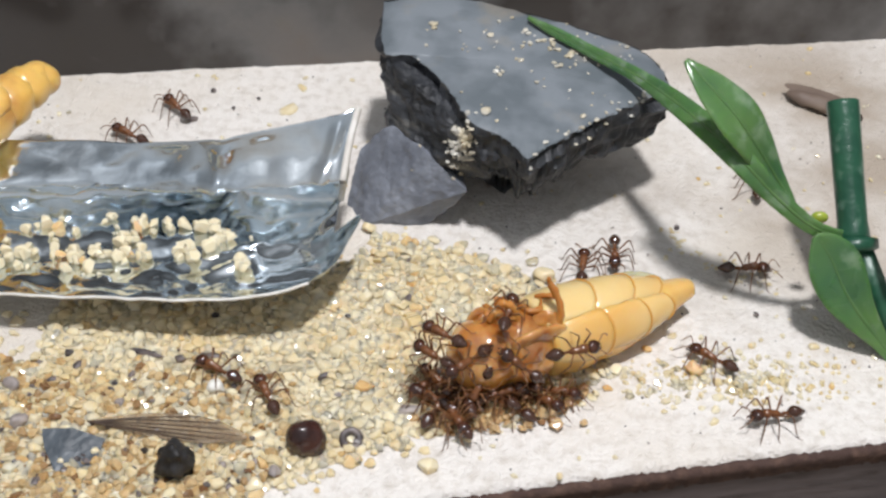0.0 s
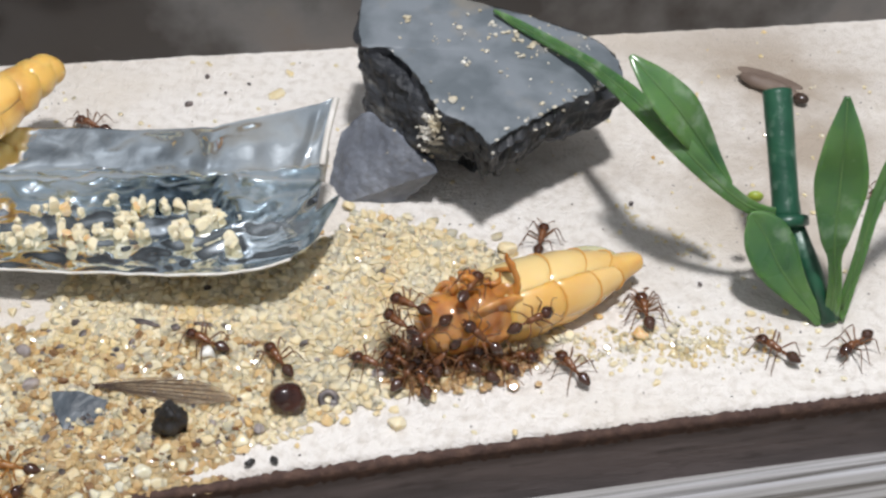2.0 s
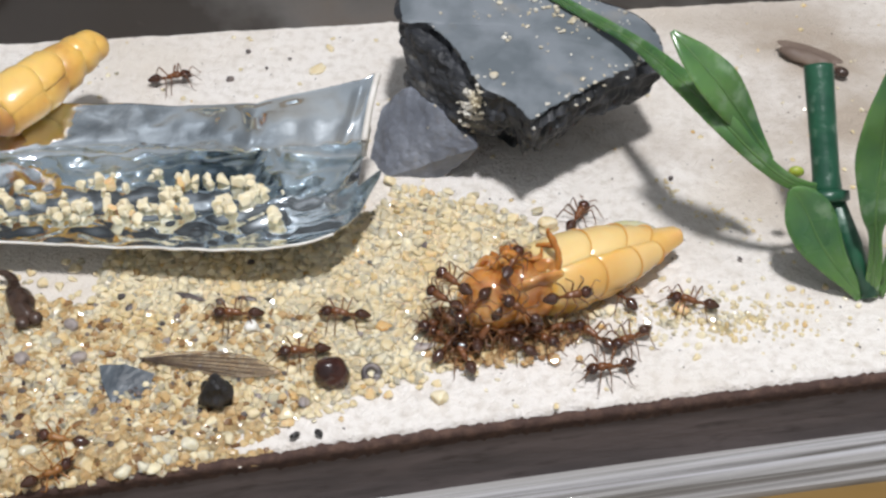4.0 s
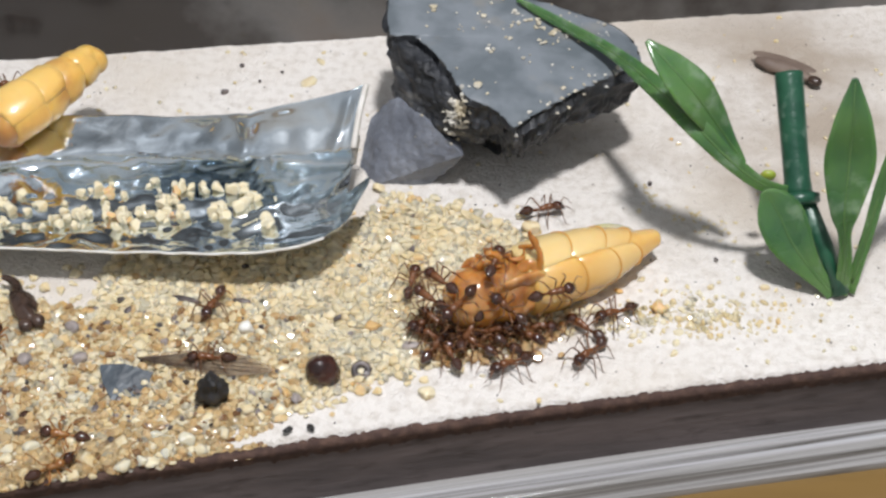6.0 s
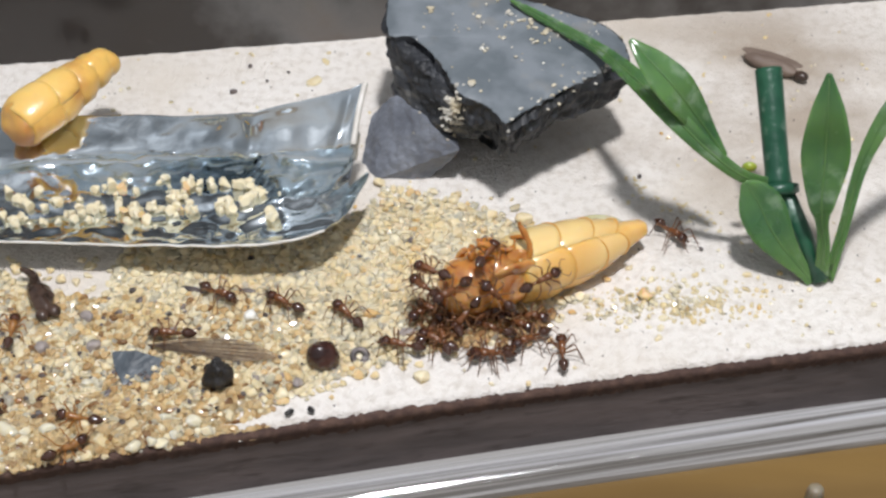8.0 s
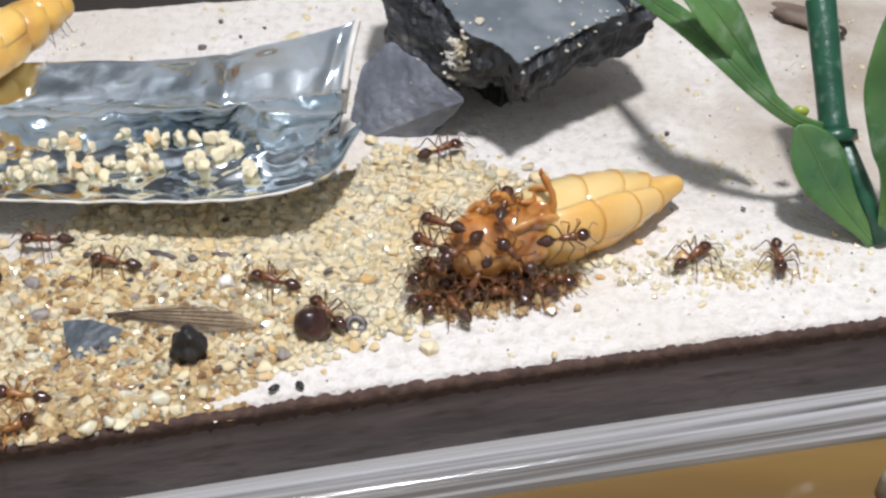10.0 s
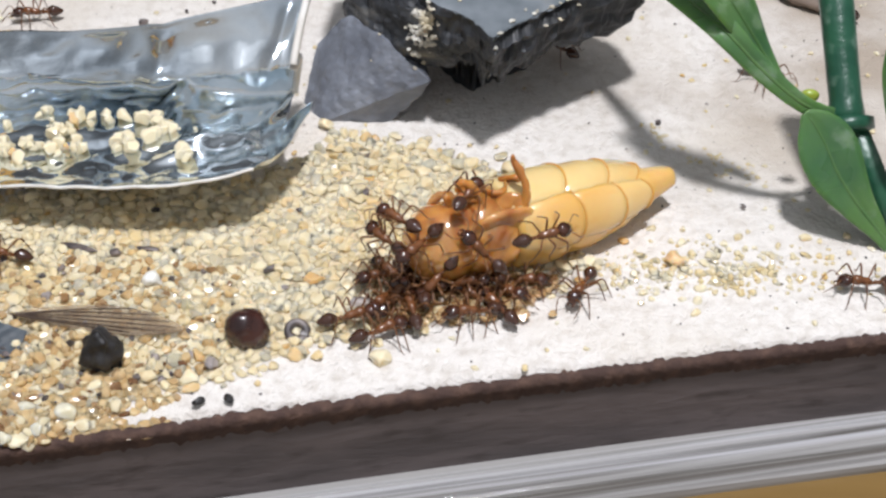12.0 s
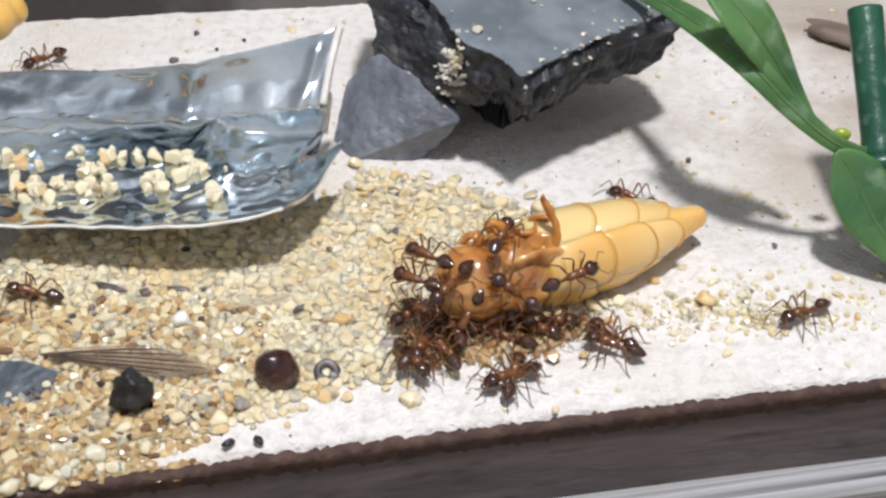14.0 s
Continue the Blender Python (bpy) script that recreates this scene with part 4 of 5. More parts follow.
    for _ in range(2500):
        px = rng.uniform(-30, 0.5)
        py = rng.uniform(front_y(px) + 0.4, 9.0)
        if in_poly(px, py, BED) and rng.random() < 0.45 + 0.03 * (-px):
            brown.append((px, py, ground_z(px, py) - 0.45 + bed_cover(px, py) * (0.45 + bed_height(px, py)) + rng.uniform(0.05, 0.26)))
            brown_size.append(rng.uniform(0.13, 0.34))
    # brown grains under the pupa: wet stain, and its brownish shadow painted in
    wet_shade, wet_shade_size = [], []
    for _ in range(520):
        f, a = rng.uniform(0, 1), rng.normal(size=2)
        px, py = 7.6 + 6.4 * f + a[0] * 0.6, 6.9 + 1.6 * f + a[1] * 0.75
        wet_shade.append((px, py, ground_z(px, py) - 0.45 + max(0.45, bed_cover(px, py) * (0.45 + bed_height(px, py))) + rng.uniform(0.05, 0.3)))
        wet_shade_size.append(rng.uniform(0.12, 0.32))
    tagged(grain_cloud("damp_sand", wet_shade, wet_shade_size, WET_SHADE_SAND, 6), "wet brown sand grains with the shade under the pupa painted in", "sand", kind="stuff")
    clear = [i for i in range(len(spots)) if spots[i][0] < 16 and sizes[i] > 0.19 and rng.random() < 0.20]
    tagged(grain_cloud("clear_sand", [spots[i] for i in clear], [sizes[i] for i in clear], CLEAR_SAND, 9), "clear glassy quartz grains among the sand", "sand", kind="stuff")
    kept = set(range(len(spots))) - set(clear)
    spots, sizes = [spots[i] for i in sorted(kept)], [sizes[i] for i in sorted(kept)]
    tagged(grain_cloud("brown_sand", brown, brown_size, BROWN_SAND, 4), "brown stained grains and frass along the slab edge", "sand", kind="stuff")
    tagged(grain_cloud("sand", spots, sizes, SAND, 1), "loose yellow quartz sand spread over the plaster", "sand", kind="stuff")
    tagged(grain_cloud("dark_specks", dark, dark_size, DARK_GRAIN, 2, 1), "dark mineral specks among the sand", "specks", kind="stuff")


build_sand()


def one_grain(name, x, y, z, size, material, label, category, seed, turn=0, group=""):
    rng = random.Random(seed)
    bm = bmesh.new()
    blob(bm, (0, 0, 0), size, (0, 0, 0), 3)
    for _ in range(7):
        n = Vector((rng.gauss(0, 1), rng.gauss(0, 1), rng.gauss(0, 1))).normalized()
        reach = max(abs(n.x) * size[0], abs(n.y) * size[1], abs(n.z) * size[2]) * rng.uniform(0.72, 0.95)
        for v in bm.verts:
            over = v.co.dot(n) - reach
            if over > 0:
                v.co -= n * over
    bm.normal_update()
    bumped(bm, min(size) * 0.10, 3.0 / max(size), seed)
    ob = part(name, bm, material)
    ob.matrix_basis = spot(x, y, z, 0, 0, turn)
    return tagged(ob, label, category, group)


def build_film_grains():
    """Grains of sand that lie in the trough of the film."""
    rng = random.Random(12)
    bpy.context.view_layer.update()
    dg = bpy.context.evaluated_depsgraph_get()
    film = bpy.data.objects["film"].evaluated_get(dg)
    meshes = []
    for k in range(6):
        bm = bmesh.new()
        blob(bm, (0, 0, 0), (1.25, rng.uniform(0.9, 1.2), rng.uniform(0.8, 1.1)), (0, 0, 0), 3)
        for _ in range(14):
            n = Vector((rng.gauss(0, 1), rng.gauss(0, 1), rng.gauss(0, 1))).normalized()
            reach = rng.uniform(0.45, 0.75)
            for v in bm.verts:
                over = v.co.dot(n) - reach
                if over > 0:
                    v.co -= n * over
        bm.transform(Matrix.Scale(MM, 4))
        mesh = bpy.data.meshes.new("sand_grain")
        bm.to_mesh(mesh)
        bm.free()
        mesh.materials.append(AMBER if k == 5 else SAND_PALE)
        meshes.append(mesh)

    def put(x, y, s, k):
        hit, where, _, _ = film.ray_cast(Vector((x, y, 20)) * MM, Vector((0, 0, -1)))
        if not hit:
            return
        ob = new("sand_grain", meshes[k])
        ob.matrix_basis = Matrix.LocRotScale(where + Vector((0, 0, s * 0.5 * MM)), Euler((rng.uniform(0, 0.6), rng.uniform(0, 0.6), rng.uniform(0, 6))), Vector((s, s, s)))
        tagged(ob, "amber sand grain lying on the silver film" if k == 5 else "pale yellow sand grain lying on the silver film", "sand grain", "grains on the film")

    for cx, cy, n, w in ((-9.0, 16.6, 16, 1.1), (-11.6, 15.9, 13, 0.9), (-6.4, 16.0, 9, 0.7), (-15.2, 15.6, 12, 1.0), (-18.5, 14.6, 8, 1.0), (-9.2, 18.6, 8, 1.2), (-6.0, 18.6, 6, 0.5), (-4.3, 17.8, 5, 0.5), (-13.0, 17.9, 7, 1.0), (-3.2, 15.2, 4, 0.3), (-20.5, 16.2, 9, 1.2), (-24, 15.5, 10, 1.6)):
        for _ in range(int(n * 1.4)):
            put(cx + rng.gauss(0, w), cy - 0.7 + rng.gauss(0, w * 0.6), rng.uniform(0.22, 0.50), 5 if rng.random() < 0.03 else rng.randrange(5))
    for _ in range(14):
        put(rng.uniform(-22, 0), rng.uniform(12.4, 17.6), rng.uniform(0.08, 0.16), rng.randrange(5))


build_film_grains()


POCKET = (8.0, 22.2, 5.6)


def build_rock_grains():
    """Grains in the scoop of the stone and on its top."""
    rng = np.random.default_rng(21)
    bpy.context.view_layer.update()
    dg = bpy.context.evaluated_depsgraph_get()
    tops = [bpy.data.objects[n].evaluated_get(dg) for n in ("flat_top", "scooped_face", "front_lobe", "broken_side")]
    spots, sizes = [], []

    def drop(x, y, s):
        best = None
        for t in tops:
            hit, where, _, _ = t.ray_cast(Vector((x, y, 20)) * MM, Vector((0, 0, -1)))
            if hit and (best is None or where.z > best.z):
                best = where
        if best is not None:
            spots.append((x, y, best.z / MM + s * 0.4))
            sizes.append(s)

    # a pocket of grains clinging to the scoop
    slant = Vector((0, 0.74, -0.67))
    for _ in range(125):
        start = Vector(POCKET) + Vector((rng.normal(0, 0.36), rng.normal(0, 0.62), rng.normal(0, 0.62))) - slant * 12
        best = None
        for t in tops:
            hit, where, _, _ = t.ray_cast(start * MM, slant)
            if hit and (best is None or (where / MM - start).length < (best - start).length):
                best = where / MM
        if best is not None:
            spots.append(tuple(best))
            sizes.append(rng.uniform(0.09, 0.22))
    for _ in range(30):
        drop(14.0 + rng.normal(0, 2.6), 28.4 + rng.normal(0, 0.9), rng.uniform(0.05, 0.15))
    # fine scatter: grains, and pale specks added for wet glints on the slate
    for _ in range(40):
        drop(rng.uniform(4, 19), rng.uniform(21.5, 31), rng.uniform(0.04, 0.12))
    for _ in range(36):
        f = rng.uniform(0, 1)
        drop(11.4 + 7.8 * f + rng.normal(0, 0.3), 19.2 + 6.2 * f + rng.normal(0, 0.35), rng.uniform(0.07, 0.18))
    # white flakes on the flat top
    for x, y in ((11.6, 28.5), (12.2, 28.9), (12.7, 29.1), (13.1, 28.4), (13.6, 27.7), (13.9, 28.0), (14.5, 28.9), (10.1, 25.6), (12.0, 24.9), (7.9, 27.9), (9.3, 29.4), (5.9, 29.5), (10.8, 27.0), (11.3, 29.6), (13.0, 26.9), (14.2, 27.1)):
        for _ in range(3):
            drop(x + rng.normal(0, 0.22), y + rng.normal(0, 0.16), rng.uniform(0.07, 0.20))
    drop(9.2, 22.2, 0.30)
    tagged(grain_cloud("stone_grains", spots, sizes, STONE_GRAIN, 8), "pale sand grains stuck on the slate stone, the finest also added as glints", "sand", kind="stuff")


build_rock_grains()

# ---------------------------------------------------------------- seeds, chips and scraps


def build_scraps():
    bm = bmesh.new()
    blob(bm, (0, 0, 0), (0.98, 0.88, 1.22), (12, 0, 0), 4)
    bm.normal_update()
    bumped(bm, 0.16, 1.1, 5)
    bumped(bm, 0.06, 3.2, 8)
    ob = part("seed", bm, SEED)
    ob.matrix_basis = spot(1.5, 4.1, sand_top(1.5, 4.1) + 0.35)
    tagged(ob, "glossy dark red round seed on the sand", "seed")
    bm = bmesh.new()
    blob(bm, (0, 0, 0), (0.80, 0.72, 1.45), (0, 0, 0), 4)
    bm.normal_update()
    bumped(bm, 0.38, 1.7, 9)
    bumped(bm, 0.12, 5.0, 3)
    ob = part("black_husk", bm, BLACK)
    ob.matrix_basis = spot(-4.4, 1.9, sand_top(-4.4, 1.9) + 0.75, 8, 0, 0)
    tagged(ob, "rough black husk standing on the sand", "husk")
    bm = hull([(-1.65, 0.85, 0.1), (-0.2, 1.1, 0.2), (1.45, 0.82, 0.1), (1.2, -1.35, -0.2), (-0.45, -1.15, -0.1), (-1.25, -0.1, 0.0), (-1.4, 0.7, -0.7), (1.2, 0.7, -0.7), (1.0, -1.1, -0.8), (-0.7, -0.7, -0.8)], 4, 0.06, 1.2, 5.0)
    ob = part("slate_chip", bm, CHIP, smooth=False)
    ob.matrix_basis = spot(-9.55, 2.75, sand_top(-9.55, 2.75) + 0.25, 12, 3, -4)
    tagged(ob, "flat blue-grey slate chip bedded in sand", "stone chip")

    ob = thing("insect_wing", "dry brown veined insect wing on the sand", "wing", m=spot(-5.2, 4.25, sand_top(-5.2, 4.2) + 0.30, 6, 0, -3))
    bm = bmesh.new()
    outline = catmull([(-4.0, 0.1), (-2.0, 0.75), (0.5, 1.05), (2.6, 0.75), (3.9, 0.0), (2.6, -0.45), (0.4, -0.55), (-2.0, -0.25), (-4.0, 0.0)], 5)[:-1]
    lo = [bm.verts.new((x, y, 0.08 * noise.noise(Vector((x, y, 0))))) for x, y in outline]
    hi = [bm.verts.new((v.co.x, v.co.y, v.co.z + 0.05)) for v in lo]
    bm.faces.new(lo[::-1])
    bm.faces.new(hi)
    for i in range(len(lo)):
        bm.faces.new((lo[i], lo[(i + 1) % len(lo)], hi[(i + 1) % len(lo)], hi[i]))
    part("membrane", bm, WING, ob, smooth=False)
    for y0, y1, x1 in ((0.1, 0.7, 2.6), (0.08, 0.35, 3.2), (0.05, 0.05, 3.6), (0.02, -0.25, 2.8), (0.1, 0.95, 1.4), (0.0, -0.45, 1.6)):
        bm = bmesh.new()
        tube(bm, catmull([(-3.9, y0 * 0.5, 0.08), (-1.0, (y0 + y1) * 0.6, 0.10), (x1, y1, 0.09)], 5), [0.030] * 10 + [0.016], 5)
        part("vein", bm, VEIN, ob, "dark brown vein")

    ob = thing("insect_carcass", "dark brown dried insect carcass on the sand", "carcass", m=spot(-16.9, 8.5, sand_top(-16.9, 8.5) + 0.4, 0, 0, -58))
    bm = bmesh.new()
    blob(bm, (0.2, 0, 0), (1.55, 0.75, 0.65), (0, 0, 0), 4)
    bm.normal_update()
    bumped(bm, 0.18, 1.8, 5)
    part("abdomen", bm, CARCASS, ob)
    bm = bmesh.new()
    tube(bm, catmull([(-1.1, 0, 0.1), (-1.7, 0.1, 0.2), (-2.2, -0.15, 0.35), (-2.5, -0.45, 0.4)], 4), np.linspace(0.4, 0.14, 13), 9)
    part("neck", bm, CARCASS, ob)
    for s in (-1, 1):
        bm = bmesh.new()
        blob(bm, (1.75, s * 0.38, 0.0), (0.5, 0.42, 0.42), (0, 0, 0), 3)
        part("claw", bm, CARCASS, ob)

    ob = thing("dead_insect", "brown dead insect lying on the plaster behind the plant", "dead insect", m=spot(30.4, 35.6, 0.55, 0, 0, -32))
    bm = bmesh.new()
    blob(bm, (0, 0, 0), (2.3, 0.62, 0.5), (0, 0, 0), 4)
    bm.normal_update()
    bumped(bm, 0.25, 1.2, 6)
    part("body", bm, DARK_WING, ob, "hollow dry body")
    bm = bmesh.new()
    blob(bm, (2.4, -0.1, 0), (0.55, 0.42, 0.36), (0, 0, 0), 3)
    part("head", bm, CARCASS, ob)
    bm = bmesh.new()
    blob(bm, (-0.2, 0.35, 0.32), (2.4, 0.55, 0.07), (8, 0, 4), 3)
    part("wing", bm, DARK_WING, ob, "folded brown wing")

    # ring-shaped grain
    bm = bmesh.new()
    tube(bm, [(0.42 * math.cos(a), 0.42 * math.sin(a), 0.0) for a in np.linspace(0, 2 * math.pi, 17)], [0.20] * 17, 8, cap=False)
    bm.normal_update()
    bumped(bm, 0.07, 3.0, 2)
    ob = part("hollow_husk", bm, DARK_GRAIN)
    ob.matrix_basis = spot(3.6, 4.7, sand_top(3.6, 4.7) + 0.15, 35, 10, 0)
    tagged(ob, "small dark hollow husk with a pale middle", "husk")
    one_grain("pale_grain", 3.6, 4.7, sand_top(3.6, 4.7) + 0.1, (0.26, 0.26, 0.20), SAND_PALE, "pale grain inside the hollow husk", "grain", 8)

    for x, y, s, t in ((0.05, 0.1, 0.30, 30), (1.25, 0.35, 0.28, -20)):
        one_grain("black_seed", x, y, 0.28, (s, s * 0.78, 0.22), BLACK, "tiny black seed on the plaster edge", "seed", int(x * 7) + 4, t, "pair of black seeds")
    for x, y, lx, ly, t, s in ((1.95, 8.9, 0.62, 0.20, 38, 1), (6.1, 6.9, 0.85, 0.30, 12, 2), (-4.1, 9.8, 0.60, 0.24, -6, 3), (-7.4, 9.8, 1.05, 0.22, -18, 4), (-5.6, 9.5, 0.35, 0.22, 10, 5), (-10.6, 8.6, 0.4, 0.25, 60, 6)):
        one_grain("debris_flake", x, y, sand_top(x, y) + 0.12, (lx, ly, 0.18), DARK_GRAIN if s != 2 else GREY_SPECK, "dark splinter of debris lying on the sand", "debris", s, t, "splinters")
    one_grain("white_grain", -3.4, 7.5, sand_top(-3.4, 7.5) + 0.25, (0.50, 0.46, 0.42), WHITE, "white rounded grain on the sand", "grain", 6)
    one_grain("amber_grain", 20.6, 10.9, 0.35, (0.50, 0.42, 0.40), AMBER, "amber translucent grain on the plaster", "grain", 14)
    one_grain("yellow_grain", 7.4, 3.3, 0.25, (0.55, 0.5, 0.32), SAND_PALE, "pale yellow grain on the plaster", "grain", 15)
    one_grain("floor_pebble", 8.3, 17.1, 0.25, (0.50, 0.36, 0.30), SAND, "tan pebble at the edge of the sand", "pebble", 16)
    one_grain("floor_pebble", 12.9, 17.6, 0.4, (0.62, 0.5, 0.42), SAND, "tan pebble behind the pupa", "pebble", 18)
    one_grain("floor_pebble", 3.0, 21.0, 0.3, (0.45, 0.4, 0.35), SAND, "yellow pebble beside the film", "pebble", 19)
    for x, y, r, s in ((-8.9, 31.0, 0.32, 1), (-8.2, 34.2, 0.24, 2), (-6.6, 32.4, 0.16, 3), (-5.2, 33.6, 0.14, 4), (19.9, 36.6, 0.20, 5), (20.5, 22.7, 0.22, 6), (24.3, 15.6, 0.18, 8)):
        one_grain("dirt_speck", x, y, 0.12, (r, r * 0.8, r * 0.6), DARK_GRAIN, "dark dirt speck on the plaster", "speck", s, s * 40, "dirt specks")
    for x, y, r, s in ((-3.2, 32.6, 0.9, 2), (3.2, 36.0, 0.7, 3), (-2.6, 35.2, 0.5, 4)):
        one_grain("tan_crumb", x, y, 0.02, (r, r * 0.6, 0.12), SAND, "flat tan crumb on the plaster", "crumb", s, s * 30, "crumbs")
    for x, y, r, s in ((-12.6, 4.6, 0.55, 1), (0.2, 2.2, 0.42, 2), (-13.6, 7.1, 0.5, 3), (2.6, 7.6, 0.22, 4), (-8.0, 6.2, 0.3, 5), (-15.6, 4.2, 0.6, 6), (-2.3, 2.6, 0.25, 7), (-0.8, 2.9, 0.2, 9)):
        one_grain("grey_pebble", x, y, sand_top(x, y) + r * 0.2, (r, r * 0.8, r * 0.7), GREY_SPECK, "grey-brown pebble on the sand", "pebble", s, s * 50, "grey pebbles")
    for x, y, a, b in ((-16.0, -2.2, 0.95, 0.5), (-13.5, -2.2, 0.55, 0.52), (-5.3, -1.0, 0.5, 0.5), (-7.4, -2.6, 0.38, 0.36), (-8.4, -2.9, 0.55, 0.45), (-6.2, -2.0, 0.36, 0.34), (-7.0, -0.9, 0.4, 0.42), (-15.8, -4.1, 0.5, 0.4), (-12.2, 1.6, 0.42, 0.36)):
        one_grain("quartz_grain", x, y, sand_top(x, y) + 0.05, (a, b, b * 0.8), QUARTZ, "large pale translucent quartz grain among the sand", "grain", int(-x * 10), x * 13, "large quartz grains")
    bm = bmesh.new()
    tube(bm, [(0, 0, -1.6), (0, 0, -0.9), (0, 0, -0.35), (0, 0, -0.1), (0, 0, 0.02)], [0.60, 0.57, 0.50, 0.44, 0.30], 14)
    ob = part("rubber_peg", bm, PEG)
    ob.matrix_basis = spot(30.6, 0.2, -4.4)
    tagged(ob, "small pale translucent peg on the table edge", "peg")


build_scraps()

# ---------------------------------------------------------------- ants


def build_ant(spread, body=None, limbs=None):
    """One ant, its head along +x, standing on z = 0. spread: how far its legs reach out."""
    ob = thing("ant", "reddish brown worker ant with a dark glossy gaster", "ant", "ants of the colony")
    small = Matrix.Scale(0.86, 4)
    body, limbs = body or ANT_BODY, limbs or ANT_LEG

    def part_of(name, b, material, owner=None):
        b.transform(small)
        return part(name, b, material, owner or ob)

    bm = bmesh.new()
    vs = blob(bm, (1.14, 0, 0.82), (0.45, 0.38, 0.33), (0, 24, 0), 4)
    for v in vs:
        v.co.y *= 1.12 - 0.35 * max(0.0, v.co.x - 1.1)
    for s in (-1, 1):
        tube(bm, [(1.42, s * 0.14, 0.70), (1.60, s * 0.17, 0.62), (1.70, s * 0.05, 0.58)], [0.08, 0.06, 0.02], 6)
    head = part_of("head", bm, ANT_HEAD)
    for s in (-1, 1):
        bm = bmesh.new()
        blob(bm, (1.25, s * 0.31, 0.92), (0.085, 0.05, 0.085), (0, 0, 0), 2)
        part_of("eye", bm, BLACK, head)
    bm = bmesh.new()
    tube(bm, catmull([(0.80, 0, 0.78), (0.55, 0, 0.86), (0.20, 0, 0.84), (-0.10, 0, 0.74), (-0.38, 0, 0.64)], 4),
         np.interp(np.linspace(0, 1, 17), [0, 0.22, 0.38, 0.52, 0.72, 1], [0.12, 0.30, 0.28, 0.20, 0.24, 0.10]), 12)
    part_of("thorax", bm, body)
    bm = bmesh.new()
    blob(bm, (-0.52, 0, 0.70), (0.13, 0.11, 0.17), (0, 0, 0), 2)
    blob(bm, (-0.73, 0, 0.70), (0.12, 0.14, 0.15), (0, 0, 0), 2)
    part_of("petiole", bm, body)
    bm = bmesh.new()
    vs = blob(bm, (-1.28, 0, 0.72), (0.56, 0.40, 0.38), (0, -10, 0), 4)
    for v in vs:
        f = max(0.0, -1.2 - v.co.x)
        v.co.y *= 1 - 0.75 * f
        v.co.z = 0.70 + (v.co.z - 0.70) * (1 - 0.75 * f) + 0.016 * math.sin(v.co.x * 16)
    part_of("gaster", bm, ANT_GASTER)
    for s in (-1, 1):
        bm = bmesh.new()
        tube(bm, catmull([(1.40, s * 0.16, 0.92), (1.62, s * 0.45, 1.05), (1.80, s * 0.62, 1.0), (2.05, s * 0.60, 0.72), (2.32, s * 0.50, 0.40)], 3), np.linspace(0.034, 0.030, 13), 6)
        part_of("antenna", bm, limbs, head)
    for x, reach, knee in ((0.50, 0.75, 0.45), (0.18, 0.0, 0.05), (-0.12, -0.85, -0.55)):
        for s in (-1, 1):
            bm = bmesh.new()
            w = spread
            tube(bm, catmull([(0, 0, 0), (knee * 0.5, s * 0.40 * w, 0.36), (knee * 0.95, s * 0.74 * w, 0.60), (reach * 0.8, s * 1.02 * w, -0.02), (reach, s * 1.22 * w, -0.62), (reach * 1.25, s * 1.48 * w, -0.64)], 3),
                 np.interp(np.linspace(0, 1, 16), [0, 0.25, 0.5, 0.8, 1], [0.052, 0.064, 0.042, 0.031, 0.018]), 6)
            leg = part_of("leg", bm, limbs)
            leg.matrix_basis = spot(x * 0.86, s * 0.12, 0.57)
    return ob


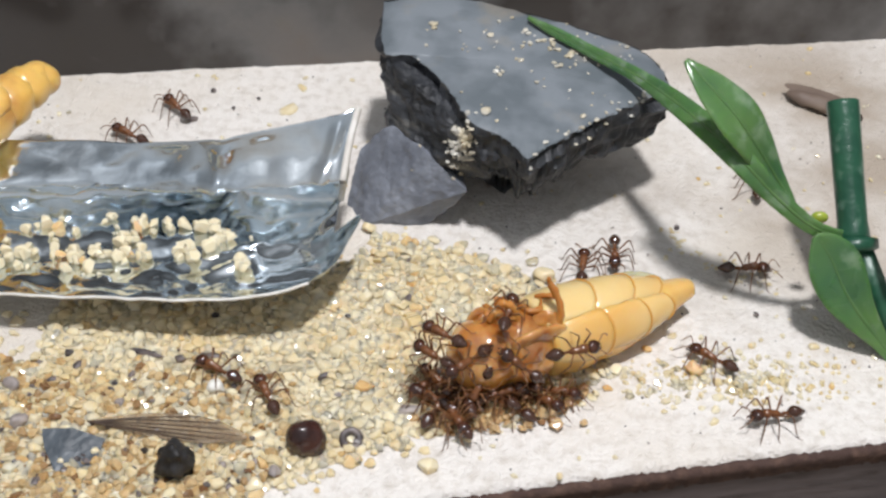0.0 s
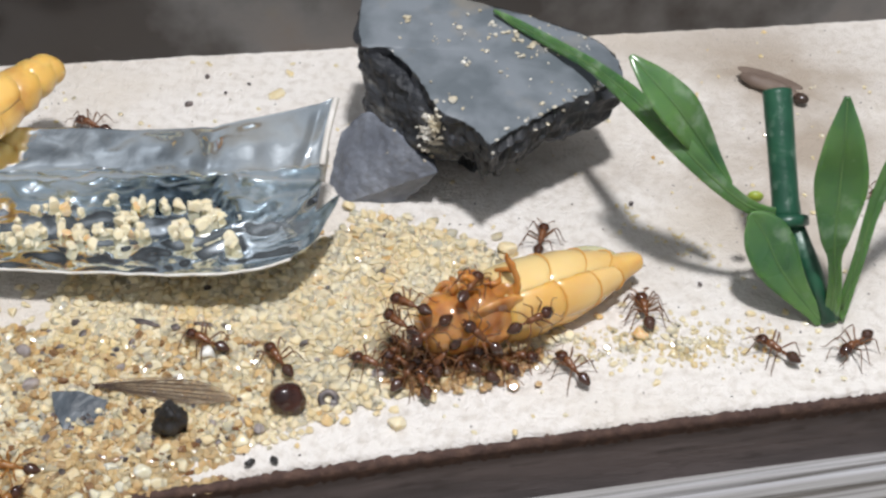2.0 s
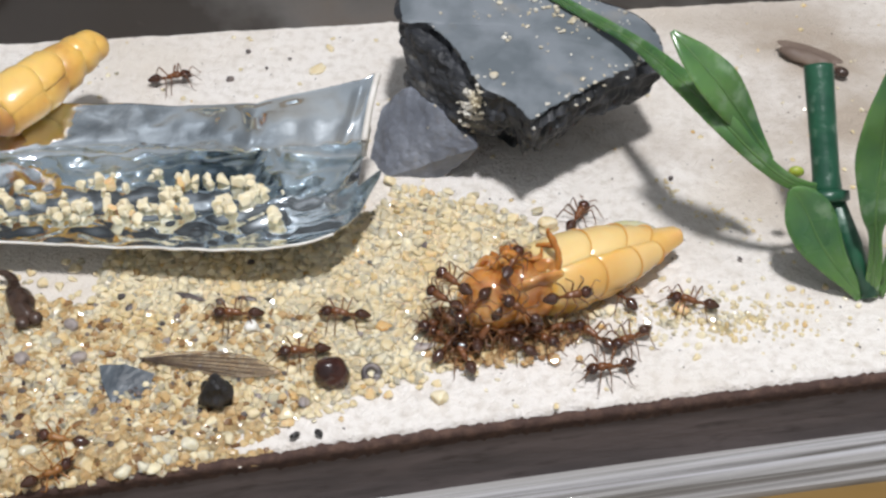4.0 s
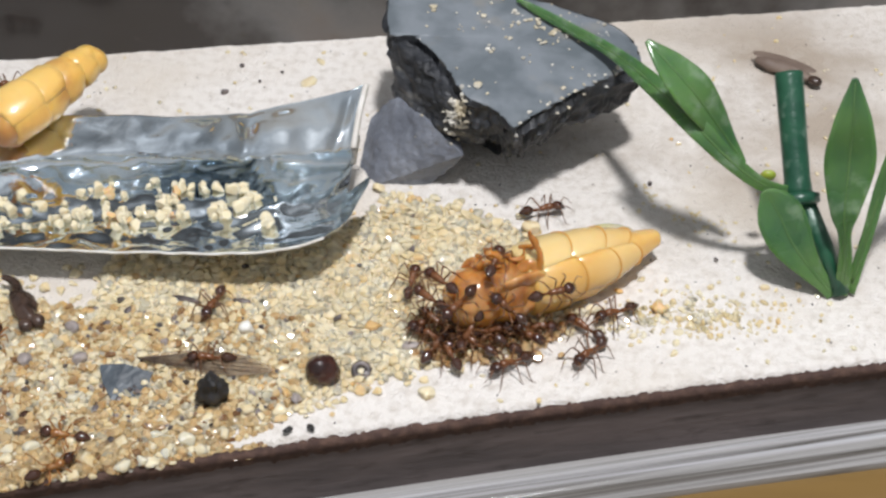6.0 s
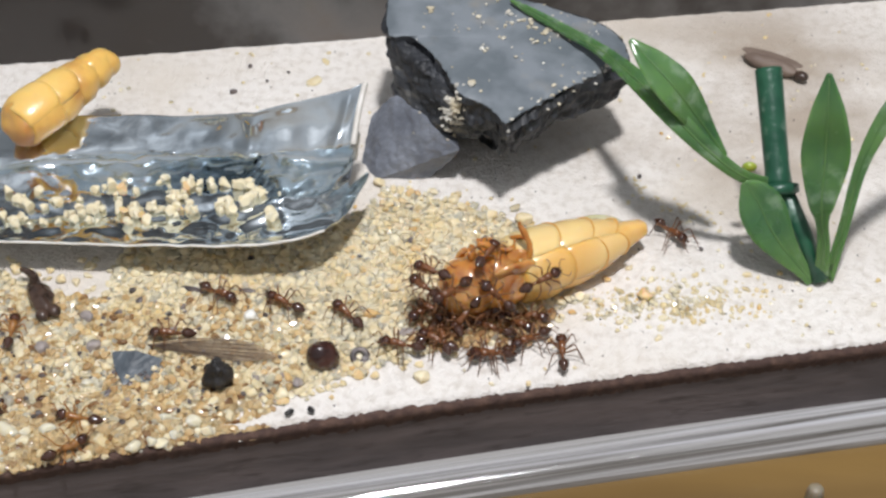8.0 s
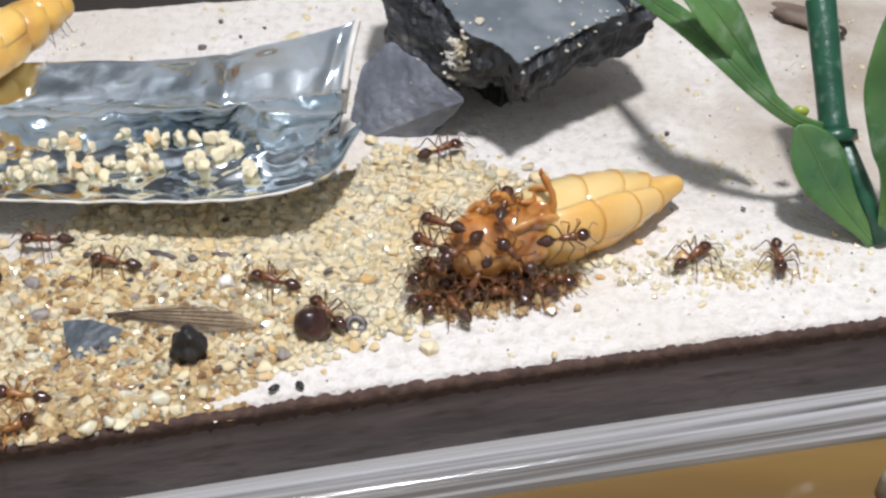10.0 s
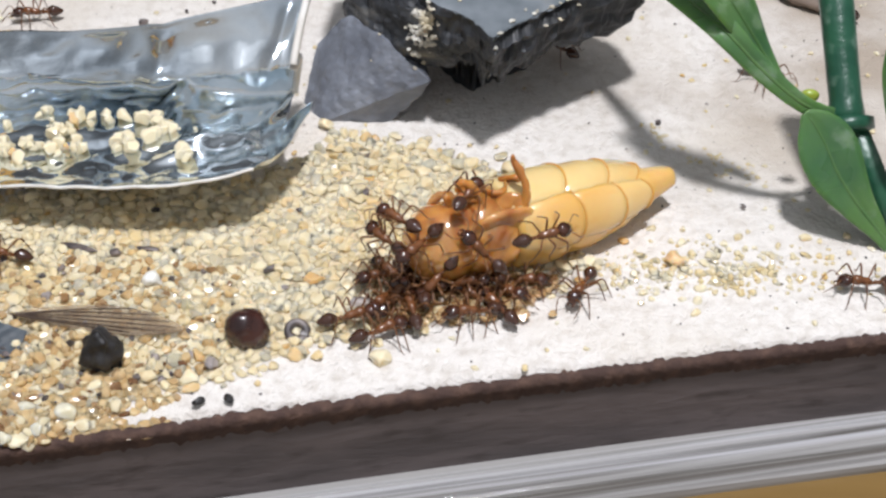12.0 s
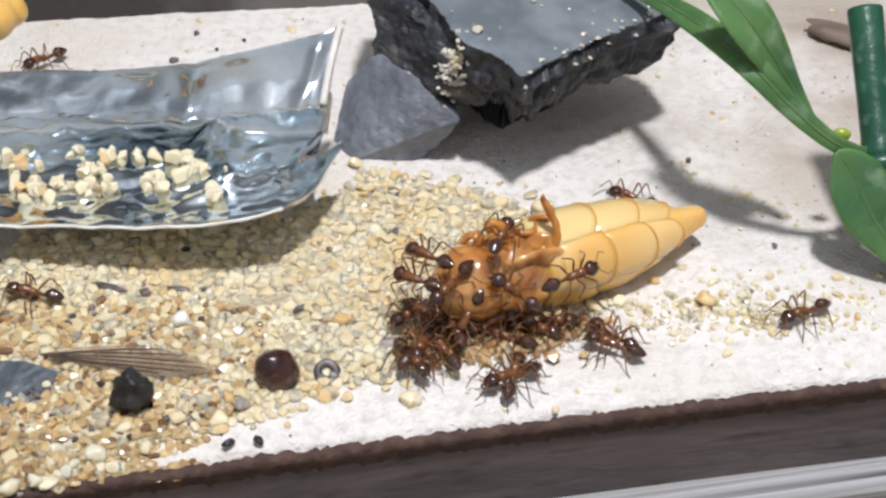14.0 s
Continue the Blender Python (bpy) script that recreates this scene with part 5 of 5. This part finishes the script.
# seconds, place in millimetres and heading of each ant that walks
ROUTES = {
    "L1": [(0, -3.5, 8.4, 152), (0.5, -3.5, 8.4, 152), (1, -3.6, 8.1, 153), (1.5, -3.6, 8.1, 158), (2, -3.6, 8.1, 156), (2.5, -3.8, 8.1, 159), (3, -3.7, 8.1, 162), (3.5, -4.1, 7.9, 171), (6, -5.6, 9.1, 256), (6.5, -5.9, 8.8, 341), (7, -6.1, 9.1, 339), (7.5, -5.9, 9, 351), (8, -5.7, 9.1, 332), (8.2, -6.1, 8.8, 320), (10.3, -19.5, 9.6, 250), (14, -24, 8.6, 200)],
    "L2": [(0, -0.8, 6.9, 118), (0.5, -0.4, 6.8, 98), (1, -0.1, 7.1, 100), (1.5, 0.1, 7, 107), (2, 0.6, 7, 127), (2.5, 1.1, 6.8, 148), (3, 0.6, 5.2, 109), (3.5, 0.7, 5.8, 194), (6, -5, 4.6, 184), (6.5, -5.3, 4.6, 193), (7, -5.7, 5.1, 176), (7.5, -7.2, 5.4, 188), (8, -7.9, 5.4, 183), (8.2, -7.8, 5.1, 188), (10.3, -14.4, 10.8, 183), (14, -14.4, 10.8, 183)],
    "L3": [(0, 8.5, 6.1, -58), (0.5, 8.3, 6.1, -59), (1, 7.5, 6, -29), (1.5, 6.7, 5.7, -114), (2, 5.8, 7.1, -199), (2.5, 3.8, 7.9, -242), (3, 1.1, 9.1, -209), (3.5, 1.8, 8, -179), (5.8, 0.8, 11.2, -192), (6, 5.9, 11.7, -277), (6.5, 4.1, 10.1, -192), (7, 0.2, 8.6, -185), (7.5, -2, 9, -200), (8, -1.5, 8.5, -207), (8.2, -1.4, 8.1, -189), (10.3, -10.6, 8.5, -189), (14, -10.6, 8.5, -189)],
    "L6": [(0, 7.5, 7.2, 149), (6.5, 7.5, 7.2, 149), (7, 6.1, 7.4, 149), (7.5, 5.3, 5.3, 162), (8, 2.5, 7.7, 135), (8.2, 1.6, 8.5, 114), (10.5, -1.5, 7.1, 175), (11, 1.3, 5.5, 165), (11.5, 4.5, 6.4, 80), (12, 5.9, 5.4, 20), (12.5, 6.1, 7.6, 27), (14, 7.5, 6, 61)],
    "L7": [(0, 10.4, 7.7, 149), (6.3, 10.4, 7.7, 149), (7, 5.9, 4.7, 167), (7.5, 5, 5.7, 133), (8, 6, 5.4, 171), (8.2, 4.3, 6.1, 176), (10.5, 1.6, 4.9, 122), (11, 3.4, 4.3, 132), (11.5, 6.7, 4.6, 47), (12, 7.3, 4.8, 30), (14, 7.3, 5.4, -55)],
    "R1": [(0, 15, 18.2, 85), (0.5, 14.9, 18.3, 75), (1, 14.8, 18.4, 80), (1.5, 14.9, 18.2, 77), (2, 14.9, 18.3, 81), (2.5, 14.7, 18.5, 80), (3, 14.5, 18.1, 80), (3.5, 14.9, 17.9, 78), (6, 13.6, 19.1, 16), (6.5, 14.5, 18.3, 23), (7, 15.5, 18.1, 18), (7.5, 18.8, 17.5, -13), (8, 22.4, 16.6, -47), (8.2, 23.5, 13.1, -71), (10.3, 25.9, 10.7, -93), (10.6, 23.3, 9.7, -169), (10.9, 20.1, 9.6, -161), (11.2, 16.6, 7.4, -172), (11.5, 16.5, 9.1, -28), (12, 16.2, 8.4, -113), (12.5, 15.9, 8.9, -140), (14, 16.2, 7.8, -219)],
    "R2": [(0, 16.8, 19.6, -92), (0.5, 18.8, 17.4, -177), (1, 20.4, 15.5, -92), (1.5, 20.8, 12.6, -177), (2, 20.9, 12.7, -261), (2.5, 21, 11.8, -247), (3, 19, 11.2, -215), (3.5, 17.3, 12.2, -233), (6, 16.2, 8.8, -218), (6.5, 13.1, 5.4, -206), (8.2, 11.2, 5.1, -177), (10.5, 12.7, 8.1, -195), (14, 11.8, 4.8, -280)],
    "R3": [(0, 24, 18.8, 2), (0.5, 26.9, 20.4, 87), (1, 24.7, 16.3, 2), (1.5, 25.7, 11.9, 87), (2, 28.1, 10, 143), (2.5, 23.5, 8.4, 188), (3, 19, 7.4, 171), (3.5, 17.4, 5.9, 196), (6, 12, 5.6, 212), (6.5, 10.6, 4.7, 213), (7.5, 11.8, 4.5, 195), (8.2, 11.3, 5.4, 198), (10.5, 11, 7.4, 183), (14, 11.7, 4.7, 211)],
    "R4": [(0, 21.5, 11.5, 148), (0.5, 20.8, 12, 142), (1, 20.7, 12.2, 142), (1.5, 20.9, 13, 110), (2, 20.9, 12.7, 103), (2.5, 20.9, 11.8, 123), (3, 19.1, 11.1, 150), (3.5, 21.9, 11.6, 161), (6, 18, 10.1, 208), (6.5, 16.9, 8.6, 213), (7, 15.8, 7.3, 243), (7.5, 15.6, 5.7, 158), (8.2, 15.6, 5.5, 73), (10.3, 21.8, 11.4, 42), (10.6, 25, 14.1, 76), (10.9, 23.5, 18.4, 139), (11.2, 19.4, 18.9, 133), (11.5, 18.7, 23.6, 70), (11.7, 21.7, 25.2, 70), (11.9, 24.6, 29.1, 5), (12, 26.5, 27.4, -38), (12.1, 27.3, 24.1, -50), (12.2, 27.9, 20.9, -95), (12.3, 26.4, 18.2, -150), (12.4, 26.1, 18.9, -165), (12.7, 22.9, 19.1, -177), (13, 20.4, 18.6, -173), (13.5, 18.7, 18.6, -195), (14, 17.4, 18.3, -204)],
    "R5": [(0, 24.3, 7.7, -166), (0.5, 19.4, 6.7, -169), (1, 16.3, 6.4, -199), (1.5, 17, 7.2, -228), (2, 16.7, 7.8, -233), (2.5, 16.1, 7.9, -219), (3, 15.5, 7.7, -227), (3.5, 16.8, 8.6, -220), (6, 9.9, 6.8, -211), (8.2, 8, 5.8, -208), (10.5, 7, 7, -123), (14, 7.7, 6.4, -101)],
    "R6": [(0, 32.7, 15.9, -144), (0.5, 32.2, 15.7, -128), (1, 27.2, 13.1, -127), (1.5, 29.1, 9.3, -180), (2, 32.6, 10.8, -136), (2.5, 27.1, 8.8, -186), (3, 22, 7.5, -170), (3.5, 17.9, 8.4, -143), (6, 16.5, 6.8, -130), (6.5, 15.2, 5.3, -132), (7, 15.3, 6.1, -217), (8.2, 13.4, 6.5, -132), (10.3, 38, 9.8, 10), (11.8, 34, 10, 182), (12.1, 27.1, 9.4, 184), (12.4, 21.3, 9.2, 180), (12.7, 20.5, 9.4, 128), (13, 19.9, 11, 203), (13.5, 19.5, 9.7, 157), (14, 16.2, 7.1, 159)],
    "S1": [(0, -10, 31.6, 132), (0.5, -12.1, 32.2, 47), (1, -14.4, 33.6, 5), (1.5, -15.5, 27.2, 90), (2, -14.5, 27.5, 157), (3, -14.5, 29.5, 84), (3.5, -13.7, 31.1, 29), (6, -8, 26, -43), (8.2, -1.5, 24.2, -40), (9, 0.5, 20.6, -30), (9.6, 4.5, 19.6, 10), (10.3, 9.1, 19.5, 43), (10.5, 10.9, 19.5, 43), (10.9, 17.3, 24.6, 52), (11.2, 18.0, 26.5, 110), (11.5, 15.5, 29, 140), (14, 13.8, 31, 130)],
    "S2": [(0, -12.3, 28.4, 150), (0.5, -16.1, 29.5, 153), (1, -19.4, 31.3, 153), (3, -27.1, 28.7, 170), (10.3, -18.9, 32.4, 255), (12.5, -14.1, 30.3, 178), (13, -15, 29.6, 171), (14, -16.2, 29.8, 229)],
    "S4": [(0, 25.4, 26.7, 88), (0.5, 24.6, 23.3, 99), (1, 36.8, 24.3, 184), (3.8, 36.8, 24.3, 184), (5.6, 23.8, 31, 230), (6.5, 23.8, 30.3, 262), (6.7, 24, 27.9, 278), (6.8, 24.4, 24.8, 277), (6.9, 24.2, 23.8, 270), (7, 24.6, 21.8, 290), (7.1, 24.8, 21.2, 325), (7.2, 25.6, 21, 355), (7.4, 27.6, 19.4, 330), (7.6, 28.4, 17.6, 315), (8.3, 29.6, 17.6, 315), (9.4, 36, 17, 320), (10.5, 38, 13, 254), (12.4, 34, 14.5, 172), (12.7, 31.2, 13.9, 185), (13, 27.1, 13.9, 233), (13.5, 27.6, 11.1, 212), (14, 25, 10, 213)],
}
# ants that stay at the pupa: place, heading and lean
FEEDING = [
    ((7.95, 8.54, 3.48), (-1.06, 0.93, -0.33), (-0.32, -0.11, 0.94)),
    ((10.75, 9.65, 3.99), (0.24, 0.52, 0.26), (0.27, 0.05, 0.96)),
    ((11.38, 8.03, 2.54), (-1.18, -0.05, 1.37), (0.43, -0.67, 0.60)),
    ((14.04, 9.20, 2.67), (1.90, 0.67, 0.32), (0.28, -0.62, 0.74)),
    ((8.78, 7.58, 2.93), (-0.55, -0.34, -0.41), (0.17, -0.51, 0.84)),
    ((9.00, 7.56, 0.34), (-0.29, 1.21, 0.00), (-0.04, -0.01, 1.00)),
    ((9.64, 7.85, 1.39), (-0.56, 0.32, -1.17), (-0.07, -0.94, 0.35)),
    ((7.71, 6.76, 0.14), (0.58, 1.07, 0.00), (-0.01, -0.07, 1.00)),
    ((7.64, 8.49, 0.19), (-0.87, 0.68, 0.00), (0.02, -0.07, 1.00)),
    ((13.39, 8.62, -0.05), (1.37, 0.01, 0.00), (0.06, -0.10, 0.99)),
    ((7.19, 8.30, 0.29), (-0.97, -0.57, 0.00), (0.00, -0.07, 1.00)),
    ((8.65, 6.18, 0.08), (-0.42, 0.93, 0.00), (-0.13, 0.00, 0.99)),
    ((7.57, 8.05, 2.75), (-1.17, 3.06, -2.02), (-0.54, -0.36, 0.76)),
    ((11.30, 7.30, -0.05), (-1.28, 0.63, 0.00), (0.01, 0.02, 1.00)),
    ((12.60, 7.90, -0.05), (1.47, -0.60, 0.00), (-0.00, 0.00, 1.00)),
    ((10.73, 7.82, 0.39), (1.08, 0.28, 0.00), (-0.05, -0.11, 0.99)),
]

# dead or resting ants on the sand: place and heading
RESTING = [(-17.9, 5.3, 0.15, 95, 15), (-15.5, -0.2, 0.1, 185, 150), (-11.9, -0.9, 0.1, 172, -35), (-17.9, -1.1, 0.05, 170, 20), (-19.1, 1.1, 0.1, 30, 160), (-12.3, -3.2, -0.1, 40, 70), (-17.6, -2.8, -0.1, 120, -80)]


def stance(place, ahead, up):
    """The pose of an ant at a place in millimetres, from its heading and the lean of what it stands on."""
    z = Vector(up).normalized()
    x = Vector(ahead)
    x = (x - z * x.dot(z)).normalized()
    m = Matrix((x, z.cross(x), z)).transposed().to_4x4()
    m.translation = Vector(place) * MM
    return m


FEEDERS = []


def build_ants():
    walker, feeder = build_ant(1.0), build_ant(0.82)
    walkers = {}
    first = True
    for name, rows in ROUTES.items():
        m = spot(rows[0][1], rows[0][2], 0.15, 0, 0, rows[0][3])
        if first:
            walker.matrix_basis, walkers[name], first = m, walker, False
        else:
            walkers[name] = copy_thing(walker, m)
    first = True
    for place, ahead, up in FEEDING:
        m = stance(place, ahead, up)
        if first:
            feeder.matrix_basis, ob, first = m, feeder, False
        else:
            ob = copy_thing(feeder, m)
        ob["label"] = "reddish brown worker ant feeding on the pupa"
        FEEDERS.append((ob, m))
    rester = None
    for x, y, z, rz, rx in RESTING:
        if rester is None:
            rester = build_ant(0.82, ANT_AMBER, ANT_AMBER)
            rester.matrix_basis = spot(x, y, z, rx, 0, rz)
            ob = rester
        else:
            ob = copy_thing(rester, spot(x, y, z + (0.7 if abs(rx) > 60 else 0), rx, 0, rz))
        ob["label"] = "amber brown ant resting on the sand"
    return walkers


WALKERS = build_ants()


def lift(x, y, rows_name):
    """How high an ant stands at a place: on the plaster, the sand or the pupa."""
    z = ground_z(x, y)
    if in_poly(x, y, BED):
        z += 0.12 + bed_height(x, y)
    ax, ay, bx, by = 8.1, 8.9, 20.3, 16.8
    f = ((x - ax) * (bx - ax) + (y - ay) * (by - ay)) / ((bx - ax) ** 2 + (by - ay) ** 2)
    d = abs((x - ax) * (by - ay) - (y - ay) * (bx - ax)) / math.hypot(bx - ax, by - ay)
    r = 2.1 if f < 0.75 else 1.2
    if 0 < f < 0.9 and d < r:
        z = max(z, 1.9 + math.sqrt(r * r - d * d))
    return z


def along(rows, t):
    """Place and heading between two rows."""
    for a, b in zip(rows, rows[1:]):
        if a[0] <= t <= b[0]:
            f = (t - a[0]) / max(b[0] - a[0], 1e-6)
            f = f * f * (3 - 2 * f) * 0.3 + f * 0.7
            return [a[i] + (b[i] - a[i]) * f for i in (1, 2, 3)]
    return list(rows[-1][1:])


def motions():
    for name, rows in WALKERS.items():
        keys, gait, gone, last = [], [], 0.0, None
        for k in range(71):
            t = k * 0.2
            x, y, h = along(ROUTES[name], t)
            if last is not None:
                gone += math.hypot(x - last[0], y - last[1])
            last = (x, y)
            gait.append((t, gone))
            keys.append((t, spot(x, y, lift(x, y, name), 0, 0, h)))
        walk(rows, keys)
        legs = [c for c in rows.children if c.name.startswith("leg")]
        for i, leg in enumerate(legs):
            s = -1 if i % 2 == 0 else 1
            lead = 0 if i in (0, 3, 4) else math.pi
            x0 = (0.50, 0.18, -0.12)[i // 2]
            leg_rows = []
            for t, d in gait:
                swing = math.sin(d * 3.6 + lead)
                up = max(0.0, math.cos(d * 3.6 + lead)) * min(1.0, d)
                leg_rows.append((t, spot(x0 * 0.86, s * 0.12, 0.57, s * 9 * up, 0, s * 16 * swing)))
            walk(leg, leg_rows)
    # feeding ants tug and shift on the spot
    for i, (ob, m) in enumerate(FEEDERS):
        a, b = 0.9 + 0.37 * (i % 5), 1.7 + 0.29 * (i % 7)
        walk(ob, [(t, m @ spot(0.10 * math.sin(a * t + i), 0.08 * math.sin(b * t + 2 * i), 0, 0, 0, 7 * math.sin(a * t + 1.3 * i) + 3 * math.sin(b * 1.6 * t)))
                  for t in [0.35 * k for k in range(41)]])


motions()
